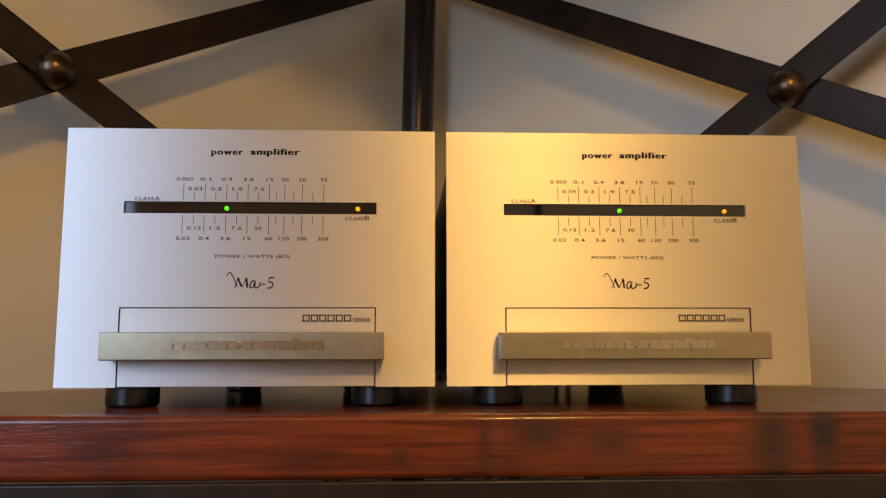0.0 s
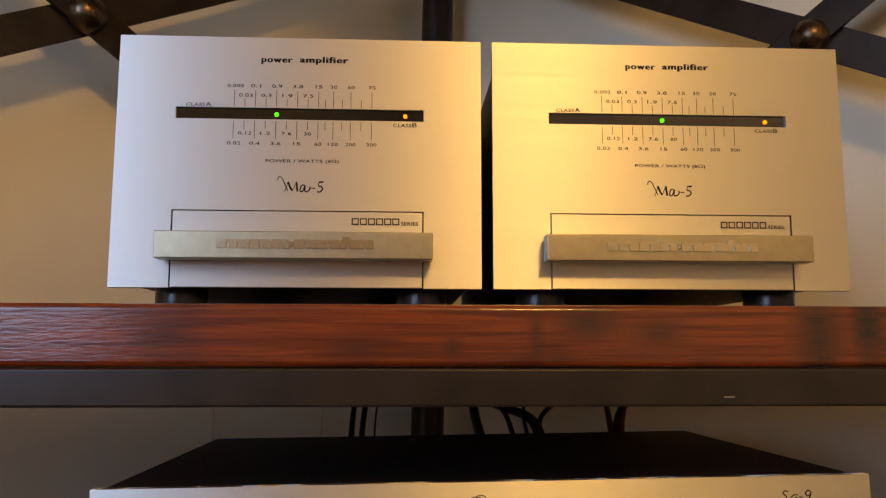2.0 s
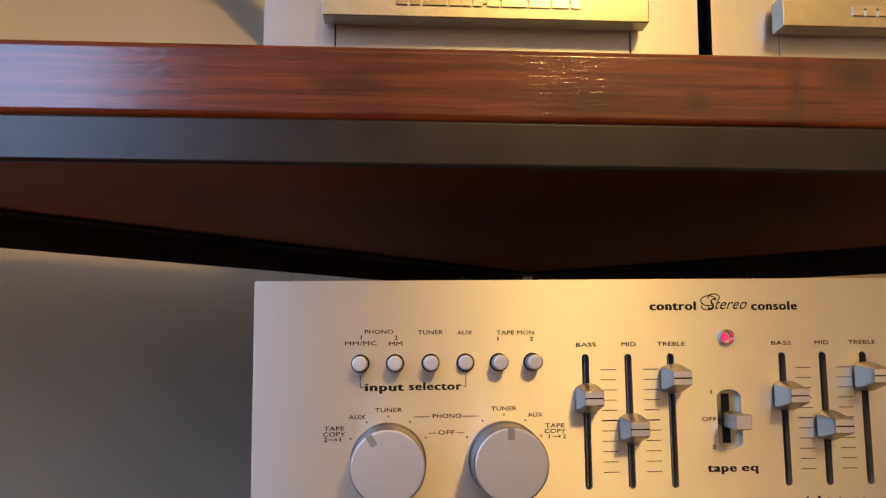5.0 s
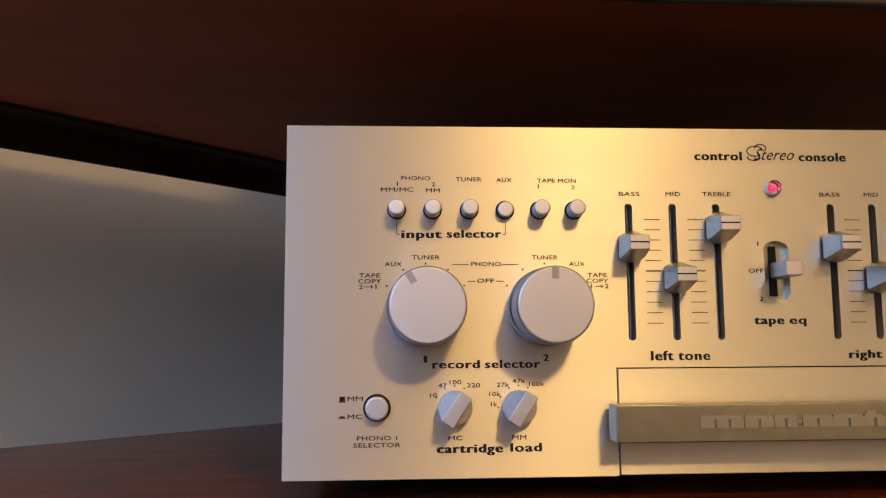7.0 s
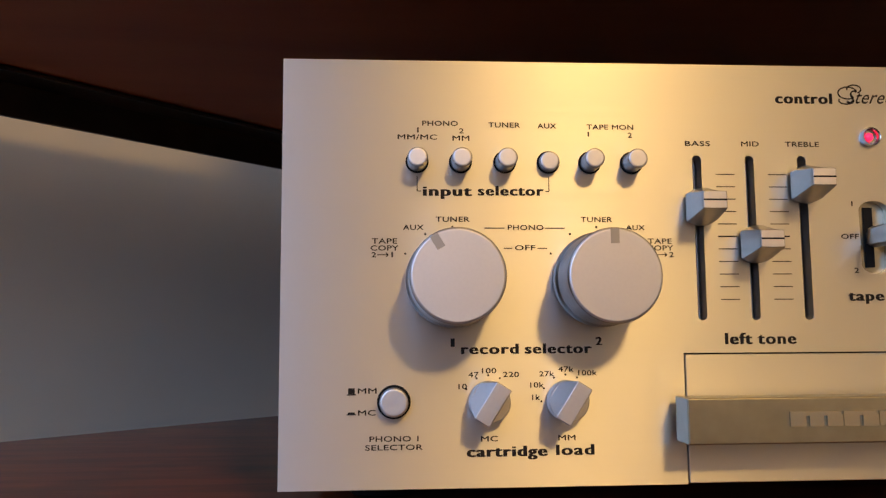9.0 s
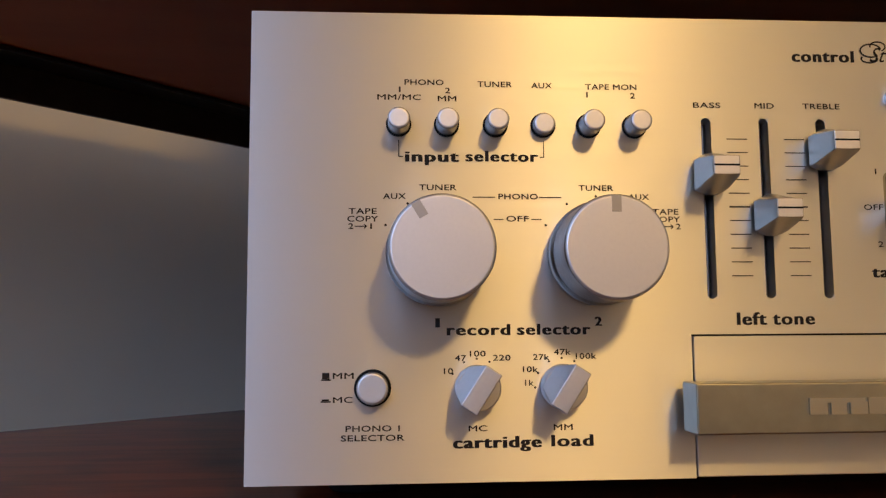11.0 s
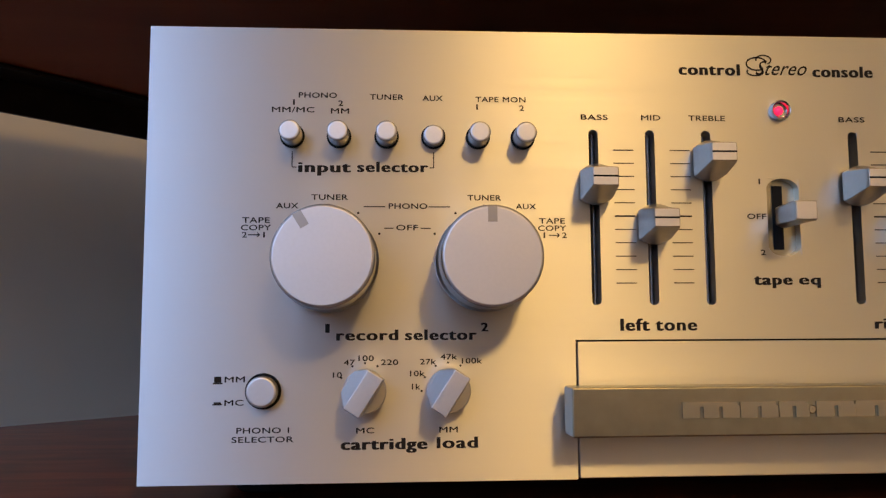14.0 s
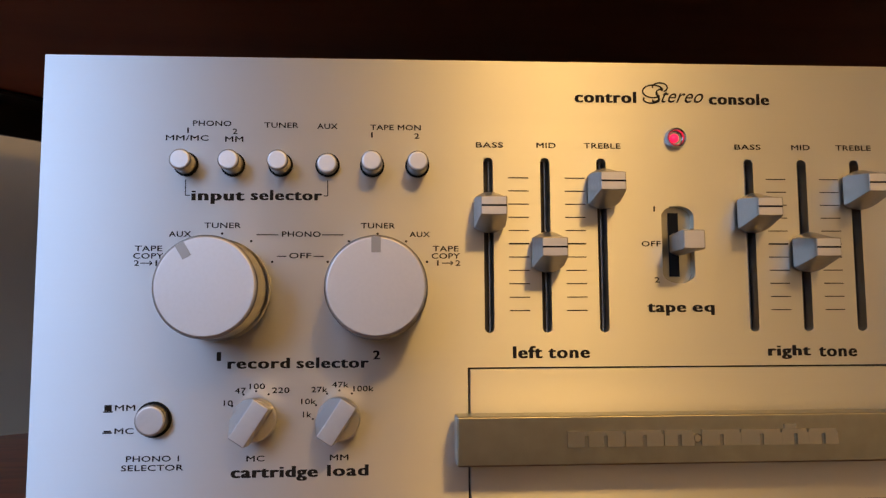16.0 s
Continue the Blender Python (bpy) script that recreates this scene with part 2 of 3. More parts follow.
def plate(x0, x1, z0, z1, y0, y1, holes, rim=0.0005):
    """A plate with its front at y0 and back at y1, and rectangular holes (x0, x1, z0, z1) right through."""
    bm = bmesh.new()
    xs = sorted({x0, x1, *(h[0] for h in holes), *(h[1] for h in holes)})
    zs = sorted({z0, z1, *(h[2] for h in holes), *(h[3] for h in holes)})
    grid = {}

    def v(x, z, y):
        key = (round(x, 6), round(z, 6), y)
        if key not in grid:
            grid[key] = bm.verts.new((x, y, z))
        return grid[key]

    def solid(i, j):
        if not (0 <= i < len(xs) - 1 and 0 <= j < len(zs) - 1):
            return False
        cx, cz = (xs[i] + xs[i + 1]) / 2, (zs[j] + zs[j + 1]) / 2
        return not any(h[0] < cx < h[1] and h[2] < cz < h[3] for h in holes)

    for i in range(len(xs) - 1):
        for j in range(len(zs) - 1):
            if not solid(i, j):
                continue
            a, b, c, d = xs[i], xs[i + 1], zs[j], zs[j + 1]
            bm.faces.new((v(a, c, y0), v(b, c, y0), v(b, d, y0), v(a, d, y0)))
            bm.faces.new((v(a, d, y1), v(b, d, y1), v(b, c, y1), v(a, c, y1)))
            for di, dj, p, q in ((-1, 0, (a, d), (a, c)), (1, 0, (b, c), (b, d)), (0, -1, (a, c), (b, c)), (0, 1, (b, d), (a, d))):
                if not solid(i + di, j + dj):
                    bm.faces.new((v(*p, y0), v(*p, y1), v(*q, y1), v(*q, y0)))
    bmesh.ops.recalc_face_normals(bm, faces=bm.faces[:])
    return bm


def prism(points, z0, z1, bevel=0.0):
    """An upright body over a flat outline (anticlockwise)."""
    bm = bmesh.new()
    low = [bm.verts.new((x, y, z0)) for x, y in points]
    top = [bm.verts.new((x, y, z1)) for x, y in points]
    n = len(points)
    bm.faces.new(list(reversed(low)))
    bm.faces.new(top)
    for i in range(n):
        j = (i + 1) % n
        bm.faces.new((low[i], low[j], top[j], top[i]))
    if bevel:
        bmesh.ops.bevel(bm, geom=bm.edges[:], offset=bevel, segments=3, profile=0.5, affect="EDGES")
    return bm


def tube(points, r, seg=10, steps=8):
    """A round cord along a smooth line through the points."""
    pts = [Vector(p) for p in points]
    pts = [pts[0] * 2 - pts[1], *pts, pts[-1] * 2 - pts[-2]]
    line = []
    for a, b, c, d in zip(pts, pts[1:], pts[2:], pts[3:]):
        for k in range(steps):
            t = k / steps
            line.append(0.5 * (2 * b + (c - a) * t + (2 * a - 5 * b + 4 * c - d) * t * t + (3 * b - a - 3 * c + d) * t ** 3))
    line.append(pts[-2])
    bm = bmesh.new()
    rings = []
    for i, p in enumerate(line):
        ahead = (line[min(i + 1, len(line) - 1)] - line[max(i - 1, 0)]).normalized()
        side = ahead.cross(Vector((0.3, 1, 0.2))).normalized()
        up = side.cross(ahead)
        rings.append([bm.verts.new(p + r * (math.cos(2 * math.pi * k / seg) * side + math.sin(2 * math.pi * k / seg) * up)) for k in range(seg)])
    for a, b in zip(rings, rings[1:]):
        for i in range(seg):
            j = (i + 1) % seg
            bm.faces.new((a[i], a[j], b[j], b[i]))
    bm.faces.new(rings[0])
    bm.faces.new(list(reversed(rings[-1])))
    bmesh.ops.recalc_face_normals(bm, faces=bm.faces[:])
    return bm


# lettering: built-in font, laid on a panel that faces -y; text is gathered here and turned into meshes at the end
TEXTS = []


def letters(parent, y, text, cx, cz, width, height, bold=0.0, shear=0.0, name="lettering"):
    TEXTS.append((parent, y, text, cx / 1000, cz / 1000, width / 1000, height / 1000, bold, shear, name))


def set_letters():
    made = []
    for parent, y, text, cx, cz, w, h, bold, shear, name in TEXTS:
        cu = bpy.data.curves.new("lettering", "FONT")
        cu.body, cu.size, cu.offset, cu.shear, cu.resolution_u = text, 1.0, bold * 0.3, shear, 3
        cu.space_character = 1.15 if bold > 0.02 else 1.05
        made.append(new("lettering_curve", cu))
    bpy.context.view_layer.update()
    deps = bpy.context.evaluated_depsgraph_get()
    done = []
    for ob, (parent, y, text, cx, cz, w, h, bold, shear, name) in zip(made, TEXTS):
        me = bpy.data.meshes.new_from_object(ob.evaluated_get(deps))
        xs = [v.co.x for v in me.vertices]
        zs = [v.co.y for v in me.vertices]
        sx, sz = w / (max(xs) - min(xs)), h / (max(zs) - min(zs))
        mx, mz = (max(xs) + min(xs)) / 2, (max(zs) + min(zs)) / 2
        for v in me.vertices:
            v.co = (cx + (v.co.x - mx) * sx, y, cz + (v.co.y - mz) * sz)
        # thicken the strokes: small capitals evenly, display words mostly across, as in a fat-faced type
        steps = [(0.09, 0.0), (0.045, 0.07)] if bold == 0.0 else [((k - 1) * 0.07 * h * 1000, 0.0) for k in (0, 2)] if bold > 0.02 else []
        if steps:
            twice = bmesh.new()
            twice.from_mesh(me)
            first = twice.verts[:] + twice.edges[:] + twice.faces[:]
            for n, (dx, dz) in enumerate(steps):
                for v in bmesh.ops.duplicate(twice, geom=first)["geom"]:
                    if isinstance(v, bmesh.types.BMVert):
                        v.co += Vector((dx / 1000, 0.00001 * (n + 1), dz / 1000))
            twice.to_mesh(me)
            twice.free()
        me.materials.clear()
        me.materials.append(print_black)
        done.append((me, parent, name))
    for ob in made:
        cu = ob.data
        bpy.data.objects.remove(ob)
        bpy.data.curves.remove(cu)
    for me, parent, name in done:
        ob = new(name, me)
        ob.parent = parent
    TEXTS.clear()


def add_line(bm, y, x0, z0, x1, z1, w=0.25):
    """A printed line, in millimetres, on a panel that faces -y."""
    a, b = Vector((x0, 0, z0)) / 1000, Vector((x1, 0, z1)) / 1000
    s = (b - a).cross(Vector((0, 1, 0))).normalized() * (w / 2000)
    bm.faces.new([bm.verts.new((p.x, y, p.z)) for p in (a - s, a + s, b + s, b - s)])
    return bm


def pen(y, points, w, steps=5):
    """A smooth pen stroke through points, in millimetres, on a panel that faces -y."""
    bm = bmesh.new()
    pts = [Vector((x, 0, z)) for x, z in points]
    pts = [pts[0] * 2 - pts[1], *pts, pts[-1] * 2 - pts[-2]]
    line = []
    for a, b, c, d in zip(pts, pts[1:], pts[2:], pts[3:]):
        for k in range(steps):
            t = k / steps
            line.append(0.5 * (2 * b + (c - a) * t + (2 * a - 5 * b + 4 * c - d) * t * t + (3 * b - a - 3 * c + d) * t ** 3))
    line.append(pts[-2])
    edges = []
    for i, p in enumerate(line):
        ahead = (line[min(i + 1, len(line) - 1)] - line[max(i - 1, 0)]).normalized()
        side = ahead.cross(Vector((0, 1, 0))) * (w / 2)
        edges.append([bm.verts.new((q.x / 1000, y, q.z / 1000)) for q in (p - side, p + side)])
    for (a, b), (c, d) in zip(edges, edges[1:]):
        bm.faces.new((a, b, d, c))
    return bm


def mark(parent, y, *ends):
    part("printed_tick", add_line(bmesh.new(), y, *ends), print_black, parent)


def dot(parent, y, x, z, r):
    part("printed_dot", add_disc(bmesh.new(), x, z, r, y), print_black, parent)


# ---- the room ----


def wall_run(name, a, b, opening=None, label="", paint=None):
    """A wall from a to b, 12 cm thick, behind the line; an opening is (from, to, low, high)."""
    ob = thing(name, Matrix.Identity(4), label, "wall", kind="structure")
    run = (b - a).length
    m = Matrix.Translation(a) @ Matrix.Rotation(math.atan2((b - a).y, (b - a).x), 4, "Z")
    holes = [opening] if opening else []
    bm = plate(-0.12, run + 0.12, 0, HEIGHT, 0.0, 0.12, holes)
    ob.matrix_basis = m
    part("wall_body", bm, paint or wall_paint, ob)
    return ob


C2 = CORNER + D2 * SIDE
P3 = P1 + D2 * SIDE
wall_run("wall_north", CORNER, C2, label="cream painted wall meeting another at the corner")
wall_run("wall_west", P1, CORNER, label="cream painted wall behind the iron rack")
wall_run("wall_east", C2, P3, label="beige painted wall across the room", paint=far_paint)
wall_run("wall_south", P3, P1, opening=(SIDE - WIN_B, SIDE - WIN_A, WIN_Z0, WIN_Z1), label="taupe painted wall with the window", paint=south_paint)
room = [(p.x, p.y) for p in (CORNER + Vector((0, 0.2, 0)), P1 + Vector((-0.2, 0, 0)), P3 + Vector((0, -0.2, 0)), C2 + Vector((0.2, 0, 0)))]
tagged(part("floor", prism(room, -0.1, 0.0), floor_wood), "brown wooden floor boards of the room", "floor", kind="structure")
tagged(part("ceiling", prism(room, HEIGHT, HEIGHT + 0.1), ceiling_paint), "plain white ceiling", "ceiling", kind="structure")

window = thing("window_1", Matrix.Translation(P3) @ Matrix.Rotation(math.atan2((P1 - P3).y, (P1 - P3).x), 4, "Z"), "white framed window letting in cool daylight", "window", kind="structure")
wa, wb = SIDE - WIN_B, SIDE - WIN_A
frame_bm = plate(wa, wb, WIN_Z0, WIN_Z1, 0.04, 0.09, [(wa + 0.05, (wa + wb) / 2 - 0.02, WIN_Z0 + 0.05, WIN_Z1 - 0.05), ((wa + wb) / 2 + 0.02, wb - 0.05, WIN_Z0 + 0.05, WIN_Z1 - 0.05)])
part("window_frame", frame_bm, white_frame, window)

# ---- the iron corner rack ----
# the upper shelf has sagged by three quarters of a degree
UP = pose(0.0, 0.0, 0.997, 0, 0.75, 0)
MID_X = 0.01
rack = thing("corner_rack", Matrix.Identity(4), "dark bronze iron corner rack with crossed flat braces", "rack")
part("post", tube([(-0.0405 + 0.035 * z, 0.680, z) for z in (0.0, 0.5, 1.0, 1.605)], 0.0225, 28, 2), iron, rack, smooth=True)
for sx in (-1, 1):
    part("post", add_upright(bmesh.new(), MID_X + sx * 0.70, -0.045, 0.0, 1.605, 0.0225), iron, rack, smooth=True)


def outline(front, back, half):
    """Shelf outline: a straight front, short sides and two edges that run back along the walls."""
    return [(MID_X - half, front), (MID_X + half, front), (MID_X + half, back - half), (MID_X + 0.03, back - 0.03), (MID_X - 0.03, back - 0.03), (MID_X - half, back - half)]


def bar_between(a, b, wide, thick, across):
    """A flat bar from a to b; across: the way its thickness goes."""
    a, b, n = Vector(a), Vector(b), Vector(across).normalized()
    d = (b - a).normalized()
    w = d.cross(n).normalized()
    bm = bmesh.new()
    vs = [bm.verts.new(p + w * (i * wide / 2) + n * (j * thick / 2)) for p in (a, b) for i, j in ((-1, -1), (1, -1), (1, 1), (-1, 1))]
    for f4 in ((0, 1, 2, 3), (7, 6, 5, 4), (0, 4, 5, 1), (1, 5, 6, 2), (2, 6, 7, 3), (3, 7, 4, 0)):
        bm.faces.new([vs[k] for k in f4])
    bmesh.ops.recalc_face_normals(bm, faces=bm.faces[:])
    bmesh.ops.bevel(bm, geom=bm.edges[:], offset=min(wide, thick) * 0.18, segments=2, profile=0.5, affect="EDGES")
    return bm


HALF = 0.64
BACK = 0.632
for level, m in ((0, UP), (1, pose(0, 0, 0.737 + 0.0118, 0, 0, 0)), (2, pose(0, 0, 1.620, 0, 0, 0))):
    board = thing("shelf", m, "", "shelf")
    part("shelf_board", prism(outline(-0.0252, BACK, HALF), -0.0404, -0.0120, 0.0006), wood, board, smooth=True)
    part("underside_panel", prism(outline(-0.0252, BACK, HALF), -0.0435, -0.0406), wood_under, board, "dull stained underside")
    part("front_edging", box(MID_X - HALF, MID_X + HALF, -0.048, -0.0254, -0.0435, -0.0118, bevel=0.0034, seg=4), wood, board, smooth=True)
    tagged(board, "red-brown varnished wooden corner shelf with dark knots" if level == 0 else "lower red-brown varnished wooden shelf under the console" if level == 1 else "top red-brown wooden shelf of the corner rack", "shelf", "shelves of the rack")
    zr0, zr1 = -0.0627, -0.0437
    rails = thing("shelf_rail_frame", m, "dark iron rail frame carrying the wooden shelf", "rail")
    part("front_rail", box(MID_X - 0.69, MID_X + 0.69, -0.0505, -0.0455, zr0, zr1, bevel=0.0014), iron, rails, smooth=True)
    if level == 0:
        part("scratch", box(0.1160, 0.1215, -0.0507, -0.0500, -0.0583, -0.0576), alu_dark, rails, "pale scratch in the paint")
    for sx in (-1, 1):
        n = Vector((sx, 1, 0)).normalized()
        part("back_rail", bar_between((MID_X + sx * 0.012, BACK + 0.005, (zr0 + zr1) / 2), (MID_X + sx * 0.66, BACK - 0.643, (zr0 + zr1) / 2 - 0.002), 0.023, 0.004, n), iron, rails, smooth=True)
        inner = Vector((-n.x, -n.y, 0)) * 0.013
        part("rail_flange", bar_between(Vector((MID_X + sx * 0.004, BACK + 0.001, zr1 - 0.0017)) + inner, Vector((MID_X + sx * 0.66, BACK - 0.655, zr1 - 0.0017)) + inner, 0.026, 0.003, (0, 0, 1)), iron, rails)

# crossed braces along both walls
XU = 0.504
for sx, xz, rise in ((-1, 1.290, 0.268), (1, 1.276, 0.288)):
    along = Vector((sx, -1, 0)).normalized()
    n = Vector((sx, 1, 0)).normalized()
    base = Vector((MID_X, 0.668, 0))
    for k, out in ((1, 0.0035), (-1, -0.0035)):
        a = base + along * 0.015 + Vector((0, 0, xz + k * rise)) - n * out * -1 * sx * sx
        b = base + along * 0.993 + Vector((0, 0, xz - k * rise)) - n * out * -1
        part("brace", bar_between(a, b, 0.0352, 0.005, n), iron, rack, smooth=True)
    rv = bmesh.new()
    add_turned(rv, 0, 0, [(0.0185, 0.004), (0.0185, 0.000), (0.0176, -0.0052), (0.0143, -0.0108), (0.0088, -0.0146), (0.0046, -0.0160), (0.0014, -0.0164)], 32)
    ob = part("rivet", rv, rivet_metal, rack, "round bronze rivet head", smooth=True)
    c = base + along * (XU + 0.003) + Vector((0, 0, xz - (0.001 if sx < 0 else 0.004))) - n * 0.0062
    ob.matrix_basis = Matrix.Translation(c) @ Matrix.Rotation(math.atan2(n.y, n.x) - math.pi / 2, 4, "Z")

# ---- pieces shared by the hi-fi units ----


def drop_door_and_handle(unit, y):
    """The flap in the lower middle of a front panel, with the bar handle across it. Centre x 0, bottom z 0."""
    door = part("flap_door", box(-0.0702, 0.0702, y, y + 0.004, 0.0003, 0.0433, bevel=0.0003, seg=1), alu, unit)
    bar = box(-0.0755, 0.0755, y - 0.0150, y - 0.0035, 0.0147, 0.0297, bevel=0.0006)
    handle = part("bar_handle", bar, alu_bar, unit, "satin metal bar handle with raised emblem", smooth=True)
    for sx in (-1, 1):
        part("handle_mount", box(sx * 0.055 - 0.006, sx * 0.055 + 0.006, y - 0.0036, y + 0.001, 0.018, 0.026), alu_bar, unit)
    # emblem: a row of plain raised plates with notches
    widths = (17.8, 12.0, 9.6, 12.6, 13.2, 8.6, 9.6)
    x = -41.8
    lo, hi = 20.3, 25.1
    for i, w in enumerate(widths):
        x0, x1 = x - 0.1, x + w - 0.25
        feet = 3 if w > 15 else 2
        step = (x1 - x0) / feet
        cuts = [(x0 + k * step - 0.6, x0 + k * step + 0.6, lo, hi - 1.4) for k in range(1, feet)] + [(x1 - 0.7, x1, hi - 1.0, hi)]
        em = plate(x0 / 1000, x1 / 1000, lo / 1000, hi / 1000, y - 0.0159, y - 0.0149, [tuple(c / 1000 for c in cut) for cut in cuts])
        if i == 5:
            add_box(em, (x + 0.8) / 1000, (x + 4.6) / 1000, y - 0.0157, y - 0.0149, (hi + 0.02) / 1000, (hi + 1.5) / 1000)
        part("emblem_block", em, alu_logo, handle)
        if i == 2:
            part("emblem_dot", turned((x + w + 0.6) / 1000, 0.0226, [(0.0014, y - 0.0149), (0.0014, y - 0.0156), (0.0011, y - 0.0159)], 18), alu_logo, handle)
            x += 2.0
        x += w + 0.1 - (0.3 if i > 2 else 0)
    return door


# ---- the two power amplifiers ----
AW, AH = 0.1038, 0.1455     # half width and height of a front panel


def power_amplifier(m, label, sh, lit):
    """sh: by how much the printing sits off the middle, in millimetres; lit: the tick at which the level light glows."""
    amp = thing("power_amplifier", m, label, "amplifier", "pair of power amplifiers")
    holes = [(-0.0708, 0.0708, 0.0, 0.0439), (-0.0708, 0.0706, 0.0967, 0.1035)]
    part("front_panel", plate(-AW, AW, 0.0, AH, 0.0, 0.005, holes), alu, amp, "brushed aluminium front panel")
    drop_door_and_handle(amp, 0.0002)
    part("case", box(-AW + 0.004, AW - 0.004, 0.0052, 0.300, 0.003, AH - 0.006, bevel=0.002), black_case, amp, "black painted steel case", smooth=True)
    meter = part("meter_window", box(-0.0707, 0.0705, 0.0016, 0.0050, 0.0968, 0.1034), meter_glass, amp, "smoked glass level meter window")
    # tick positions of the scale
    ticks = [sh + t for t in [-39.2 + 6.0 * i for i in range(8)] + [8.8, 12.8, 17.4, 22.4, 27.3, 33.3, 39.4]]
    top = {0: "0.005", 2: "0.1", 4: "0.9", 6: "3.8", 8: "15", 10: "30", 12: "50", 14: "75"}
    mid = {1: "0.03", 3: "0.3", 5: "1.9", 7: "7.5"}
    low = {0: "0.02", 2: "0.4", 4: "3.6", 6: "15", 8: "60", 10: "120", 12: "200", 14: "300"}
    mid_low = {1: "0.12", 3: "1.2", 5: "7.6", 7: "30"}
    Y = -0.00012
    for i, x in enumerate(ticks):
        long_tick = i in top
        mark(amp, Y, x, 104.2, x, 113.8 if long_tick else 108.9, 0.32)
        mark(amp, Y, x - 0.1, 95.7, x - 0.1, 85.2 if long_tick else 90.6, 0.32)
        for table, z in ((top, 116.4), (mid, 110.8), (mid_low, 88.4), (low, 82.5)):
            if i in table:
                letters(amp, Y, table[i], x + (0.4 if len(table[i]) > 3 else 0), z, 1.85 * len(table[i]) + 0.2, 1.9, 0.0, name="scale_number")
    letters(amp, Y, "CLASS", sh - 61.0, 104.9, 10.6, 1.9, 0.0)
    letters(amp, Y, "A", sh - 53.7, 105.2, 3.0, 2.5, 0.0)
    letters(amp, Y, "CLASS", sh + 57.0, 94.2, 10.6, 1.9, 0.0)
    letters(amp, Y, "B", sh + 64.1, 94.5, 2.6, 2.5, 0.0)
    letters(amp, Y, "power", sh - 15.6, 131.3, 17.5, 3.6, 0.034)
    letters(amp, Y, "amplifier", sh + 11.4, 132.1, 27.5, 4.8, 0.034)
    letters(amp, Y, "POWER / WATTS (8\u03a9)", sh + 0.2, 72.2, 41.5, 2.4, 0.0)
    # model mark in pen strokes
    for w, line in ((0.42, ((-12.4, 61.2), (-11.6, 63.0), (-10.4, 63.1), (-9.2, 61.4), (-7.4, 57.6), (-6.4, 55.0))),
                    (0.34, ((-8.2, 54.6), (-7.2, 57.0), (-6.2, 60.4))), (0.85, ((-6.2, 60.4), (-5.2, 57.6), (-3.8, 55.2))),
                    (0.34, ((-3.8, 55.2), (-2.6, 57.8), (-1.6, 60.4))), (0.85, ((-1.6, 60.4), (-1.2, 57.4), (-0.8, 54.8))),
                    (0.55, ((3.2, 58.6), (1.6, 58.4), (0.6, 56.4), (0.9, 54.8), (2.2, 55.2), (3.4, 58.4))), (0.6, ((3.4, 58.4), (3.2, 56.0), (3.6, 54.8), (5.0, 55.0), (6.2, 56.4), (6.0, 57.8))),
                    (0.5, ((7.0, 56.8), (9.2, 56.8))), (0.7, ((13.8, 60.6), (12.4, 60.4), (11.2, 60.4))), (0.4, ((11.2, 60.4), (11.0, 59.2), (10.8, 58.0))),
                    (0.6, ((10.8, 58.0), (12.6, 57.8), (13.2, 56.4), (12.0, 54.8), (10.2, 54.7)))):
        part("pen_stroke", pen(Y, [(x + sh - 1.2, z) for x, z in line], w * 1.3), print_black, amp)
    # series name: six plain hollow blocks
    for i in range(6):
        x, em = 30.0 + 4.6 * i + sh - 1.2, bmesh.new()
        for z in (36.25, 39.5):
            add_line(em, Y, x, z, x + 4.0, z, 0.62)
        for side in (0.35, 3.65):
            add_line(em, Y, x + side, 36.5, x + side, 39.2, 0.62)
        part("emblem_block", em, print_black, amp)
    letters(amp, Y, "SERIES", sh + 61.6, 36.8, 9.6, 2.0, 0.0)
    for x, mat, name in ((ticks[lit], led_green, "green_led"), (sh + 58.7, led_amber, "amber_led")):
        part(name, turned(x / 1000, 0.1000, [(0.0012, 0.0016), (0.0012, 0.0008), (0.0009, 0.0002), (0.0003, 0.0)], 16), mat, amp, name.replace("_", " ") + " lit in the meter", smooth=True)
    for x, y in ((-0.0718, 0.034), (0.0705, 0.034), (-0.050, 0.262), (0.050, 0.262)):
        part("foot", add_upright(bmesh.new(), x, y, -0.0118, 0.0032, 0.0152, 28, 0.0016), rubber, amp, smooth=True)
    return amp


power_amplifier(UP @ pose(-0.1045, 0, 0), "silver power amplifier with green meter light on the shelf", 1.2, 4)
power_amplifier(UP @ pose(0.1098, 0, 0), "silver power amplifier with green meter light on the shelf", -0.1, 6)

# ---- the control console (preamplifier) ----
SX, SZ, SY = 0.208, 0.146, -0.0135
sc = thing("control_console", pose(0, SY, 0.747), "wide silver stereo control console on the lower shelf", "preamplifier")
SLOTS = [(-63.5, 94), (-44.5, 81), (-25.5, 102), (25, 94), (43.5, 81), (62, 102)]
sl_holes = [((x - 1.6) / 1000, (x + 1.6) / 1000, 0.055, 0.113) for x, z in SLOTS]
eq_hole = (-0.0055, 0.0055, 0.071, 0.097)
part("front_panel", plate(-SX, SX, 0, SZ, 0.0, 0.006, [(-0.0708, 0.0708, 0.0, 0.0439), eq_hole] + sl_holes), alu, sc, "brushed aluminium front panel")
drop_door_and_handle(sc, 0.0002)
part("case", box(-SX + 0.002, SX - 0.002, 0.0085, 0.284, 0.004, SZ - 0.001, bevel=0.002), black_case, sc, "black painted steel case", smooth=True)
